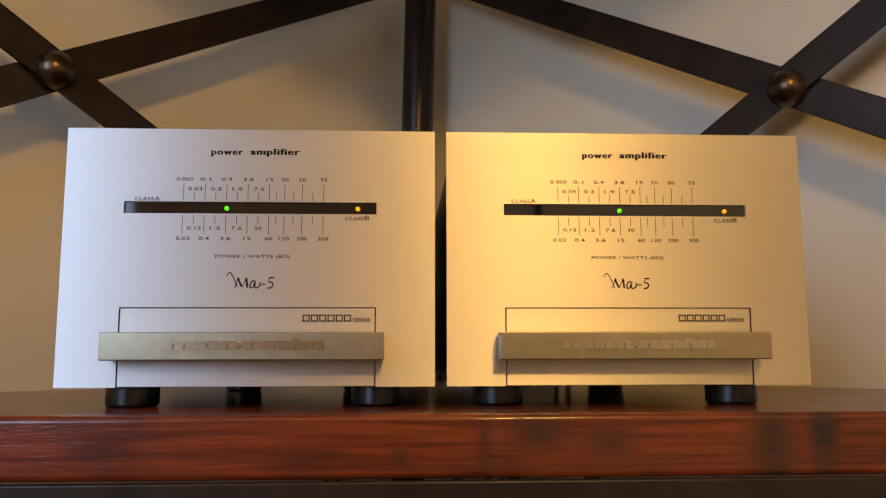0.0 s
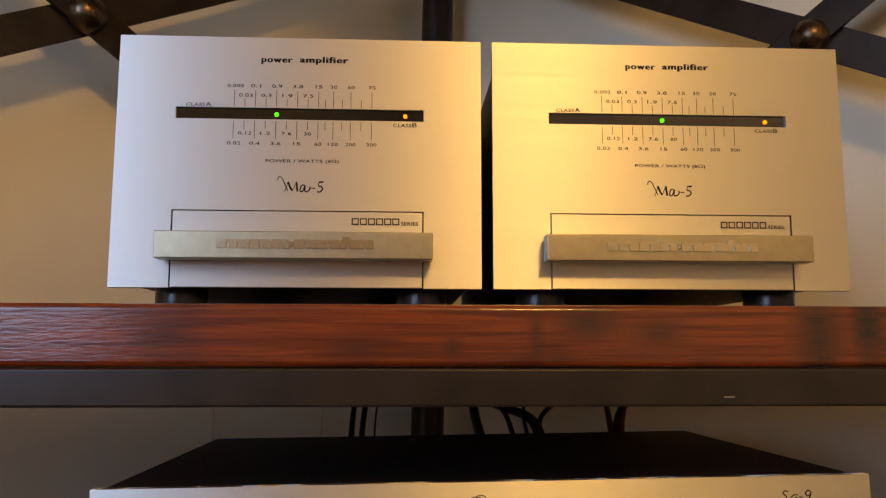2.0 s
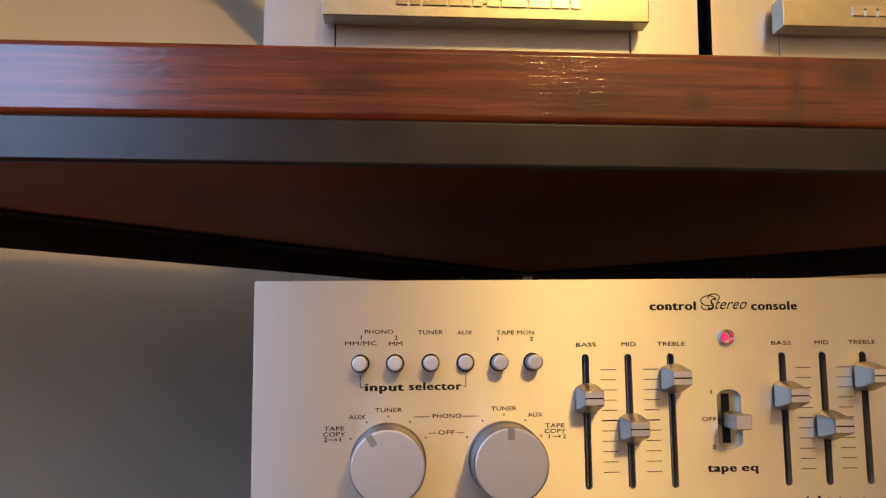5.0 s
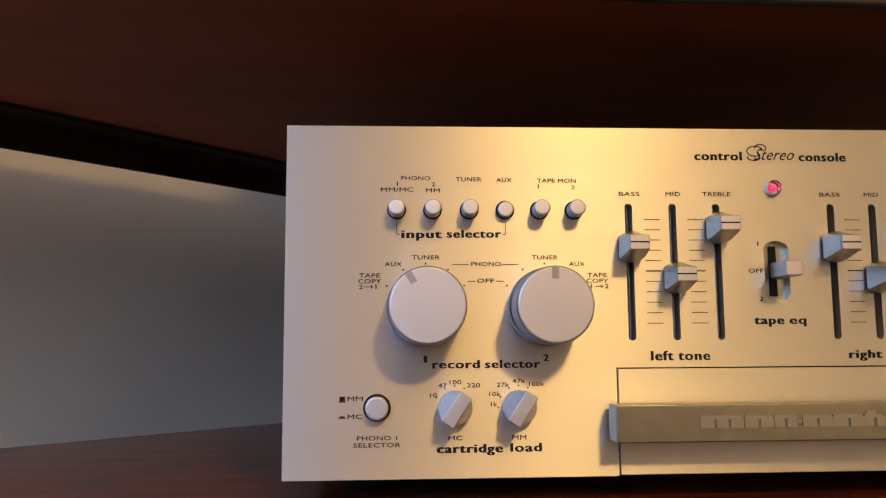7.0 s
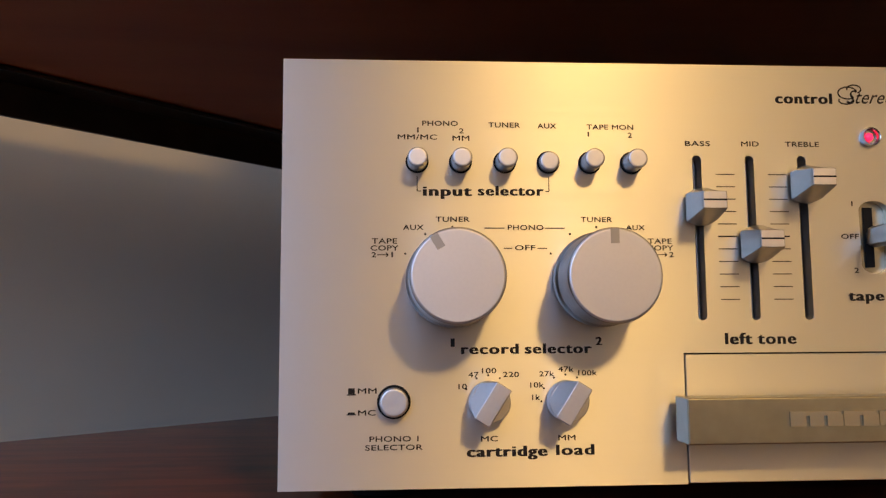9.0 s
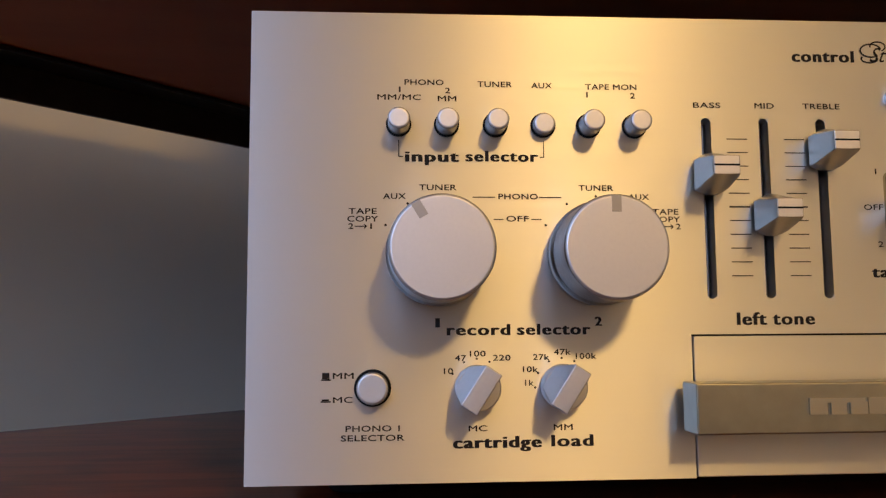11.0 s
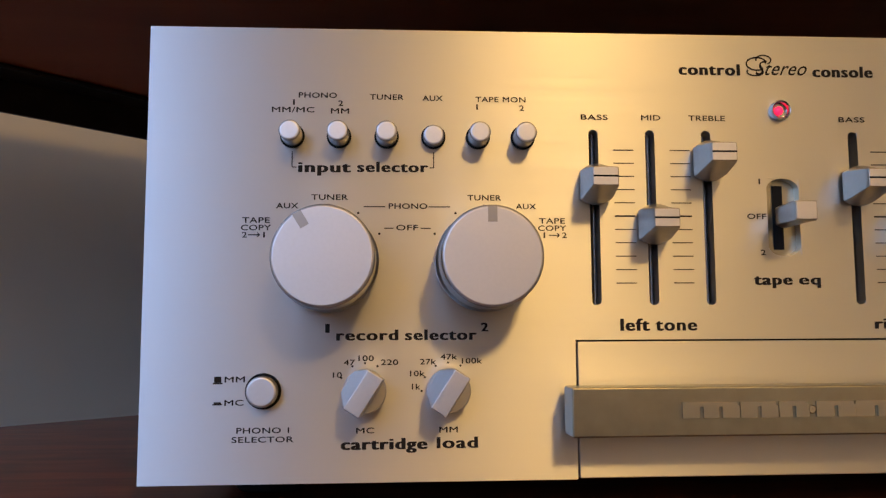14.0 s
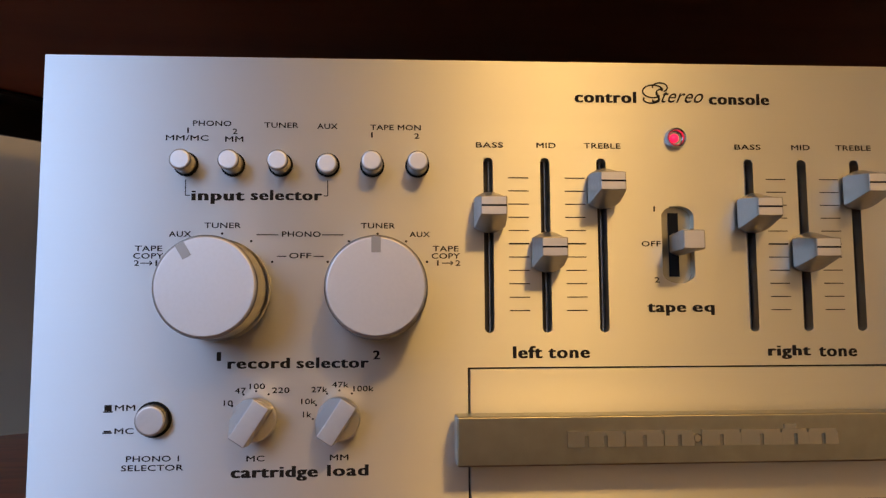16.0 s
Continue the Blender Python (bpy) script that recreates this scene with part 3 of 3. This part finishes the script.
for x, y in ((-0.174, 0.05), (0.174, 0.05), (-0.174, 0.25), (0.174, 0.25)):
    part("foot", add_upright(bmesh.new(), x, y, -0.010, 0.0045, 0.013, 28, 0.0012), slot_dark, sc, smooth=True)
for x, z in SLOTS:
    part("slider_slot", box((x - 2.4) / 1000, (x + 2.4) / 1000, 0.0062, 0.0080, 0.054, 0.114), slot_brown, sc, "dark brown slider slot")
    part("slot_rail", box((x + 0.5) / 1000, (x + 0.9) / 1000, 0.0050, 0.0061, 0.055, 0.113), alu_dark, sc)


def slider(x, z, back_w, back_h, front_w, front_h, depth, groove=True, dz=0.0):
    """A sliding cap that tapers towards its front, with a rounded shoulder and a groove across the front."""
    bm = bmesh.new()
    rings = []
    for w, h, y in ((back_w, back_h, -0.0012), (back_w, back_h, -0.0045), (front_w + 0.6, front_h + 0.5, -depth + 0.0015), (front_w, front_h, -depth)):
        lift = dz * (-y / depth)
        dome = 0.02 * h if y < -0.006 else 0.14 * h
        arch = [(w * (0.5 - k / 8), h / 2 - dome * (abs(k - 4) / 4) ** 2) for k in range(9)]
        pts = [(-p, -q) for p, q in arch] + arch
        rings.append([bm.verts.new(((x + a) / 1000, y, (z + b + lift) / 1000)) for a, b in pts])
    for a, b in zip(rings, rings[1:]):
        for i in range(len(a)):
            j = (i + 1) % len(a)
            bm.faces.new((a[i], a[j], b[j], b[i]))
    bm.faces.new(rings[0])
    bm.faces.new(rings[-1])
    bmesh.ops.recalc_face_normals(bm, faces=bm.faces[:])
    sharp = [e for e in bm.edges if e.calc_face_angle(0) > 0.35]
    bmesh.ops.bevel(bm, geom=sharp, offset=0.00025, segments=2, profile=0.5, affect="EDGES")
    add_box(bm, (x - 0.8) / 1000, (x + 0.8) / 1000, -0.002, 0.0062, (z - 2) / 1000, (z + 2) / 1000)
    cap = part("slider_cap", bm, alu_slider, sc, "satin metal slider cap", smooth=True)
    # front faces take the paler knob metal, as a painted-in lit side
    cap.data.materials.append(alu_knob)
    for p in cap.data.polygons:
        if p.normal.y < -0.97 and p.center.y < -0.01:
            p.material_index = 1
    if groove:
        part("groove", box((x - front_w / 2 + 0.1) / 1000, (x + front_w / 2 - 0.1) / 1000, -depth - 0.0001, -depth + 0.0004, (z + dz - 0.28) / 1000, (z + dz + 0.28) / 1000), slot_dark, cap)


for x, z in SLOTS:
    slider(x, z, 10.0, 13.0, 8.1, 6.0, 0.0152, True, 0.7)
part("recess", box(-0.0062, 0.0062, 0.0035, 0.0055, 0.0705, 0.0975), alu_bar, sc, "recessed switch well")
part("switch_slot", box(-0.0022, 0.0012, 0.0030, 0.0034, 0.0735, 0.0950), slot_dark, sc)
slider(-0.6, 84.0, 5.8, 7.6, 6.8, 6.0, 0.0165, False)
# rounded ends of the switch well and of the slots


def round_end(cx, half, zc, sign, high, back):
    bm = bmesh.new()
    for sx in (-1, 1):
        pts = [(cx + sx * (half + 0.0001), zc + sign * 0.0001)] + [(cx + sx * half * math.cos(a), zc - sign * high * (1 - math.sin(a))) for a in [k * math.pi / 16 for k in range(9)]]
        fr = [bm.verts.new((p, 0.00015, q)) for p, q in pts]
        bk = [bm.verts.new((p, back, q)) for p, q in pts]
        bm.faces.new(fr)
        for i in range(len(pts)):
            j = (i + 1) % len(pts)
            bm.faces.new((fr[i], fr[j], bk[j], bk[i]))
    bmesh.ops.recalc_face_normals(bm, faces=bm.faces[:])
    part("rounded_end", bm, alu, sc)


round_end(0, 0.0055, 0.097, 1, 0.0036, 0.0033)
round_end(0, 0.0055, 0.071, -1, 0.0036, 0.0033)
for x, z in SLOTS:
    round_end(x / 1000, 0.0016, 0.113, 1, 0.0016, 0.0058)
    round_end(x / 1000, 0.0016, 0.055, -1, 0.0016, 0.0058)

# indicator
part("indicator_bezel", turned(0, 0.120, [(0.0035, 0.0005), (0.0035, -0.0014), (0.0031, -0.0022), (0.0025, -0.0018), (0.0023, -0.0004)], 32), chrome, sc, "polished bezel", smooth=True)
part("red_led", turned(-0.0004, 0.1199, [(0.0015, -0.0003), (0.0015, -0.0009), (0.0011, -0.0015), (0.0004, -0.0018)], 20), led_red, sc, "lit red indicator light", smooth=True)


def side_finish_and_shade(ob):
    """The turned flank of a knob is more polished than its satin face; its darker colour stands for dark reflections.
    """
    ob.data.materials.append(alu_side_shaded)
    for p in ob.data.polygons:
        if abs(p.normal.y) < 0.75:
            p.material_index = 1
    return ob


def push_button(x, z, r, depth):
    part("button_collar", turned(x / 1000, z / 1000, [(r * 1.17, 0.0004), (r * 1.17, -0.0005)], 32), slot_dark, sc, "black ring round the button")
    side_finish_and_shade(part("push_button", turned(x / 1000, z / 1000, [(r, -0.0004), (r, -depth + 0.0006), (r - 0.0002, -depth + 0.0002), (r - 0.0006, -depth)], 32), alu_knob, sc, "round metal push button", smooth=True))


for i, x in enumerate((-162, -147, -131.6, -116.4, -101.8, -87, 87, 102, 116.5, 131.5, 147, 162)):
    push_button(x, 110, 0.0034, 0.0035 if i == 3 else 0.0085)
push_button(-170, 28.5, 0.0048, 0.0045)


def big_knob(x, z, turn, radius=0.0157):
    r, d = radius, 0.0235
    k = part("rotary_knob", turned(x / 1000, z / 1000, [(r, -0.0012), (r + 0.0004, -0.0030), (r + 0.0004, -0.0065), (r - 0.0003, -0.0072), (r - 0.0003, -d + 0.0012), (r - 0.0006, -d + 0.0004), (r - 0.0011, -d)], 72), alu_knob, sc, "large satin metal rotary knob", smooth=True)
    bm = bmesh.new()
    add_box(bm, -0.0014, 0.0014, -d - 0.00012, -d + 0.003, r - 0.0056, r - 0.0008)
    side_finish_and_shade(k)
    mark = part("pointer_notch", bm, alu_dark, k, "darker pointer notch")
    mark.matrix_basis = Matrix.Translation((x / 1000, 0, z / 1000)) @ Matrix.Rotation(radians(turn), 4, "Y")


big_knob(-150, 69, -31)
big_knob(-100, 69, 0)
big_knob(100, 69, 10)
big_knob(150, 69, -35)


def small_knob(x, z, turn):
    r = 0.0068
    k = part("small_knob", turned(x / 1000, z / 1000, [(r, -0.0010), (r, -0.0052), (r - 0.0004, -0.0058)], 44), alu_knob, sc, "small pointer knob", smooth=True)
    bm = box(-0.0033, 0.0033, -0.0135, -0.0057, -0.0070, 0.0068, bevel=0.0004)
    for v in bm.verts:
        if v.co.y < -0.012:
            v.co.x *= 0.86
        elif v.co.x < 0 and v.co.y > -0.008:
            v.co.x, v.co.z = -0.0060, v.co.z * 0.55
    grip = part("grip", bm, alu_knob, k, smooth=True)
    grip.matrix_basis = Matrix.Translation((x / 1000, 0, z / 1000)) @ Matrix.Rotation(radians(turn), 4, "Y")


small_knob(-138.3, 28.4, 33)
small_knob(-112.0, 28.4, 33)

# printed lines and dots
Y = -0.00012
for x in (-53.5, -34.5, 34.3, 52.8):
    for k in range(11):
        mark(sc, Y, x - 3.4, 106.2 - 4.4 * k, x + 3.4, 106.2 - 4.4 * k, 0.48 if k == 5 else 0.3)
for x0, z0, x1, z1 in ((-162, 105, -162, 99.8), (-162, 99.8, -160.6, 99.8), (-116.3, 105, -116.3, 99.8), (-116.3, 99.8, -117.6, 99.8), (-139, 87, -132, 87), (-118, 87, -111, 87), (-132.4, 80, -129.4, 80), (-120.6, 80, -117.4, 80),
                       (-175.6, 77.8, -171.9, 77.8), (-78.9, 77.8, -75.4, 77.8)):
    mark(sc, Y, x0, z0, x1, z1, 0.3)
for x in (-171.9, -75.4):
    mark(sc, Y, x - 0.8, 78.5, x, 77.8, 0.3)
    mark(sc, Y, x - 0.8, 77.1, x, 77.8, 0.3)
for cx, angles in ((-150, (-60, -30, 0, 30, 60)), (-100, (-60, -30, 0, 30, 60)), (100, (-30, 0, 30))):
    for a in angles:
        dot(sc, Y, (cx + 18.6 * math.sin(radians(a))) / 1000, (69 + 18.4 * math.cos(radians(a))) / 1000, 0.0004)
for k in range(21):
    a = radians(-140 + 14 * k)
    dot(sc, Y, (150 + 18.6 * math.sin(a)) / 1000, (69 + 18.6 * math.cos(a)) / 1000, 0.0003)
for cx, angles in ((-138.3, (-62, -28, 0, 28)), (-112, (-92, -62, -28, 0, 28))):
    for a in angles:
        dot(sc, Y, (cx + 8.4 * math.sin(radians(a))) / 1000, (28.4 + 8.6 * math.cos(radians(a))) / 1000, 0.00035)
mark(sc, Y, -185.2, 32.2, -183.0, 32.2, 1.9)
mark(sc, Y, -185.6, 31.0, -182.6, 31.0, 0.4)
mark(sc, Y, -185.2, 25.0, -183.0, 25.0, 0.5)
mark(sc, Y, -185.6, 24.5, -182.6, 24.5, 0.4)

CAP = 1.75
for text, x, z, w in (("PHONO", -154, 123.6, 12.3), ("1", -161.7, 121.2, 0.45), ("2", -146.6, 121.0, 1.5), ("MM/MC", -161.9, 118.7, 13.6), ("MM", -146.8, 118.4, 5.8), ("TUNER", -131.6, 123.2, 11.0), ("AUX", -116.6, 123.0, 6.6),
                      ("TAPE MON", -94.2, 122.8, 16.6), ("1", -102, 120.2, 0.45), ("2", -87.2, 120.0, 1.5), ("AUX", -163.4, 87.2, 7.0), ("TUNER", -149.9, 90.0, 11.6), ("PHONO", -124.7, 87.2, 12.4), ("OFF", -125, 80.2, 7.0),
                      ("TAPE", -173.2, 82.5, 8.6), ("COPY", -173.2, 80.1, 9.4), ("2", -176.8, 77.8, 1.5), ("1", -170.6, 77.8, 0.45), ("TUNER", -99.9, 90.0, 11.0), ("AUX", -86.3, 87.2, 6.6),
                      ("TAPE", -77.8, 82.5, 8.4), ("COPY", -77.8, 80.1, 9.2), ("1", -80.4, 77.8, 0.45), ("2", -73.8, 77.8, 1.5), ("MC", -138.2, 16.0, 5.6), ("MM", -112, 16.0, 5.8),
                      ("10", -147.0, 33.3, 2.8), ("47", -143.3, 37.2, 3.4), ("100", -138.0, 38.5, 4.8), ("220", -130.6, 37.2, 5.4), ("1k", -122.2, 29.5, 2.6), ("10k", -121.8, 33.6, 4.6), ("27k", -118.4, 37.3, 5.0), ("47k", -111.8, 38.8, 5.2), ("100k", -104.4, 37.5, 6.4),
                      ("MM", -178.9, 32.2, 6.2), ("MC", -179.0, 25.0, 5.8), ("PHONO 1", -170, 16.4, 16.2), ("SELECTOR", -170, 13.6, 19.0), ("1", -7.9, 95.9, 0.45), ("OFF", -9.3, 84.2, 6.4), ("2", -7.6, 72.2, 1.6),
                      ("BASS", -63, 117.2, 9.0), ("MID", -44, 117.2, 6.4), ("TREBLE", -25, 117.2, 12.4), ("BASS", 25, 117.2, 9.0), ("MID", 43.5, 117.2, 6.4), ("TREBLE", 62, 117.2, 12.4),
                      ("TONE", 86.8, 123.2, 8.2), ("DEFEAT", 86.8, 120.4, 12.0), ("TURNOVER", 109.2, 123.2, 17.4), ("100Hz", 101.6, 120.4, 8.6), ("10kHz", 117.0, 120.4, 8.6), ("FILTERS", 139.5, 123.2, 13.0), ("15Hz", 131.8, 120.4, 7.0), ("9kHz", 147.2, 120.4, 7.0),
                      ("18dB/oct", 139.5, 117.8, 12.0), ("MUTING", 162, 123.2, 12.4), ("-20dB", 162, 120.4, 9.4), ("REVERSE", 82.2, 87.4, 15.0), ("STEREO", 100, 90.2, 12.6), ("L+R", 113.4, 87.0, 6.0),
                      ("31", 130.2, 81.5, 3.0), ("27", 135.0, 87.4, 3.0), ("24", 142.2, 91.0, 3.0), ("21", 150.0, 92.2, 3.0), ("18", 157.8, 91.0, 3.0), ("16", 164.6, 87.4, 3.0), ("36", 127.8, 75.0, 3.0), ("40", 127.6, 68.4, 3.0)):
    letters(sc, Y, text, x, z, w, CAP, 0.0)
for text, x, z, w, h in (("input", -151.6, 99.2, 16.4, 4.3), ("selector", -129.6, 100.0, 22.6, 3.4), ("record", -137.6, 45.8, 19.2, 3.4), ("selector", -114.2, 45.8, 22.6, 3.4), ("1", -150.2, 48.0, 1.0, 2.8), ("2", -100.2, 48.2, 1.9, 2.8),
                         ("cartridge", -132.2, 11.3, 26.6, 4.6), ("load", -109.2, 12.0, 12.6, 3.5), ("left", -51.2, 48.7, 9.2, 4.0), ("tone", -37.6, 48.3, 13.4, 3.2), ("right", 36.4, 48.2, 14.0, 4.6), ("tone", 53.0, 48.2, 12.8, 3.2),
                         ("tape", -4.6, 62.4, 12.6, 4.0), ("eq", 7.8, 62.2, 7.0, 3.4), ("control", -23.4, 134.0, 20.6, 3.9), ("console", 22.8, 133.8, 20.6, 3.9)):
    letters(sc, Y, text, x, z, w, h, 0.028)
letters(sc, Y, "Stereo", 1.4, 134.8, 18.0, 5.0, 0.012, 0.5)


def swash(cx, cz, rx, rz, a0, a1, w, steps=16):
    """A thin curved pen stroke: part of an ellipse, in millimetres."""
    em = bmesh.new()
    for k in range(steps):
        p, q = (radians(a0 + (a1 - a0) * i / steps) for i in (k, k + 1))
        add_line(em, Y, cx + rx * math.cos(p), cz + rz * math.sin(p), cx + rx * math.cos(q), cz + rz * math.sin(q), w)
    part("pen_stroke", em, print_black, sc)


swash(-7.0, 136.2, 3.6, 2.2, 20, 300, 0.5)
swash(-4.6, 137.6, 2.6, 1.6, -60, 190, 0.5)
swash(-7.6, 133.4, 2.8, 1.3, 150, 390, 0.5)
for w, line in ((0.5, ((162.2, 137.6), (160.6, 138.2), (159.4, 136.8), (161.0, 135.2), (160.4, 133.2), (157.8, 132.6), (156.6, 133.6), (157.2, 134.6))),
                (0.5, ((167.4, 135.8), (165.6, 136.0), (163.6, 134.4), (164.2, 132.8), (166.4, 133.0), (167.0, 134.4), (165.6, 134.4))),
                (0.5, ((168.2, 134.6), (170.2, 134.6))),
                (0.5, ((174.8, 137.4), (173.2, 138.2), (171.8, 136.6), (173.0, 135.2), (174.6, 136.2), (174.8, 137.4), (174.4, 135.0), (172.6, 132.6)))):
    part("pen_stroke", pen(Y, line, w * 1.3), print_black, sc)

# ---- cables behind the shelves ----


def cable(points, r, mat, label):
    tagged(part("cable", tube(points, r), mat, None, smooth=True), label, "cable", "cables behind the console")


BLK = "black cable hanging behind the shelf to the console"
RED = "dark red cable hanging behind the shelf to the console"


def hanging(r, mat, *points):
    """A cable down the wall from above the shelf, through the points, to the back of the console."""
    first, last = Vector(points[0]), Vector(points[-1])
    cable([first + Vector((0, 0.012, 0.075)), *points, (last.x * 0.98, 0.36, 0.845), (last.x * 0.95, 0.275, 0.81)], r, mat, RED if mat is cable_red else BLK)


hanging(0.0033, cable_black, (-0.075, 0.569, 0.947), (-0.088, 0.523, 0.930), (-0.097, 0.481, 0.911), (-0.099, 0.445, 0.888))
hanging(0.0033, cable_black, (-0.073, 0.570, 0.947), (-0.083, 0.511, 0.922), (-0.088, 0.456, 0.888))
hanging(0.0012, cable_black, (-0.066, 0.578, 0.948), (-0.071, 0.523, 0.922), (-0.075, 0.469, 0.887))
hanging(0.0058, cable_black, (0.026, 0.632, 0.950), (0.034, 0.596, 0.931), (0.040, 0.558, 0.910), (0.042, 0.522, 0.885))
hanging(0.0046, cable_black, (0.040, 0.620, 0.949), (0.047, 0.584, 0.921), (0.062, 0.537, 0.904), (0.101, 0.463, 0.888))
hanging(0.0036, cable_black, (0.037, 0.616, 0.949), (0.046, 0.575, 0.916), (0.070, 0.525, 0.900), (0.098, 0.460, 0.886))
hanging(0.0030, cable_black, (0.044, 0.615, 0.949), (0.058, 0.573, 0.924), (0.066, 0.533, 0.905), (0.075, 0.490, 0.889))
hanging(0.0022, cable_black, (0.126, 0.538, 0.944), (0.109, 0.505, 0.924), (0.091, 0.473, 0.894))
hanging(0.0027, cable_black, (0.163, 0.501, 0.942), (0.142, 0.472, 0.917), (0.107, 0.457, 0.888))
hanging(0.0032, cable_red, (0.175, 0.489, 0.941), (0.175, 0.439, 0.914), (0.170, 0.394, 0.885))
hanging(0.0045, cable_black, (0.215, 0.446, 0.939), (0.195, 0.417, 0.914), (0.175, 0.389, 0.885))
hanging(0.0032, cable_red, (0.206, 0.455, 0.939), (0.194, 0.420, 0.914), (0.179, 0.386, 0.885))
SPK = "thin black cable lying on the shelf behind an amplifier"
cable([(0.050, 0.33, 1.004), (0.066, 0.36, 0.9995), (0.085, 0.385, 0.9875), (0.112, 0.39, 0.9872), (0.135, 0.37, 0.9900), (0.128, 0.34, 1.006), (0.118, 0.31, 1.013)], 0.0025, cable_black, SPK)
cable([(0.062, 0.33, 1.006), (0.078, 0.37, 0.9895), (0.100, 0.375, 0.9880), (0.124, 0.36, 0.9980), (0.134, 0.32, 1.012)], 0.0022, cable_black, SPK)
for x in (-0.258, -0.147):
    off = Vector((x, CORNER.y - abs(x - MID_X) - 0.004, 0))
    cable([off + Vector((0, 0, z)) for z in (0.75, 0.85, 0.95, 0.985)], 0.0005, cord_tan, "thin brown cord running up the wall")

# ---- the lamp that lights the room ----
lamp = thing("floor_lamp", Matrix.Identity(4), "slim dark iron floor lamp standing on the floor", "lamp")
lx, ly = LAMP_AT.x, LAMP_AT.y
part("base", add_upright(bmesh.new(), lx, ly, 0.0, 0.03, 0.15, 40, 0.006), iron, lamp, smooth=True)
part("pole", add_upright(bmesh.new(), lx, ly, 0.028, 1.70, 0.012), iron, lamp, smooth=True)

set_letters()
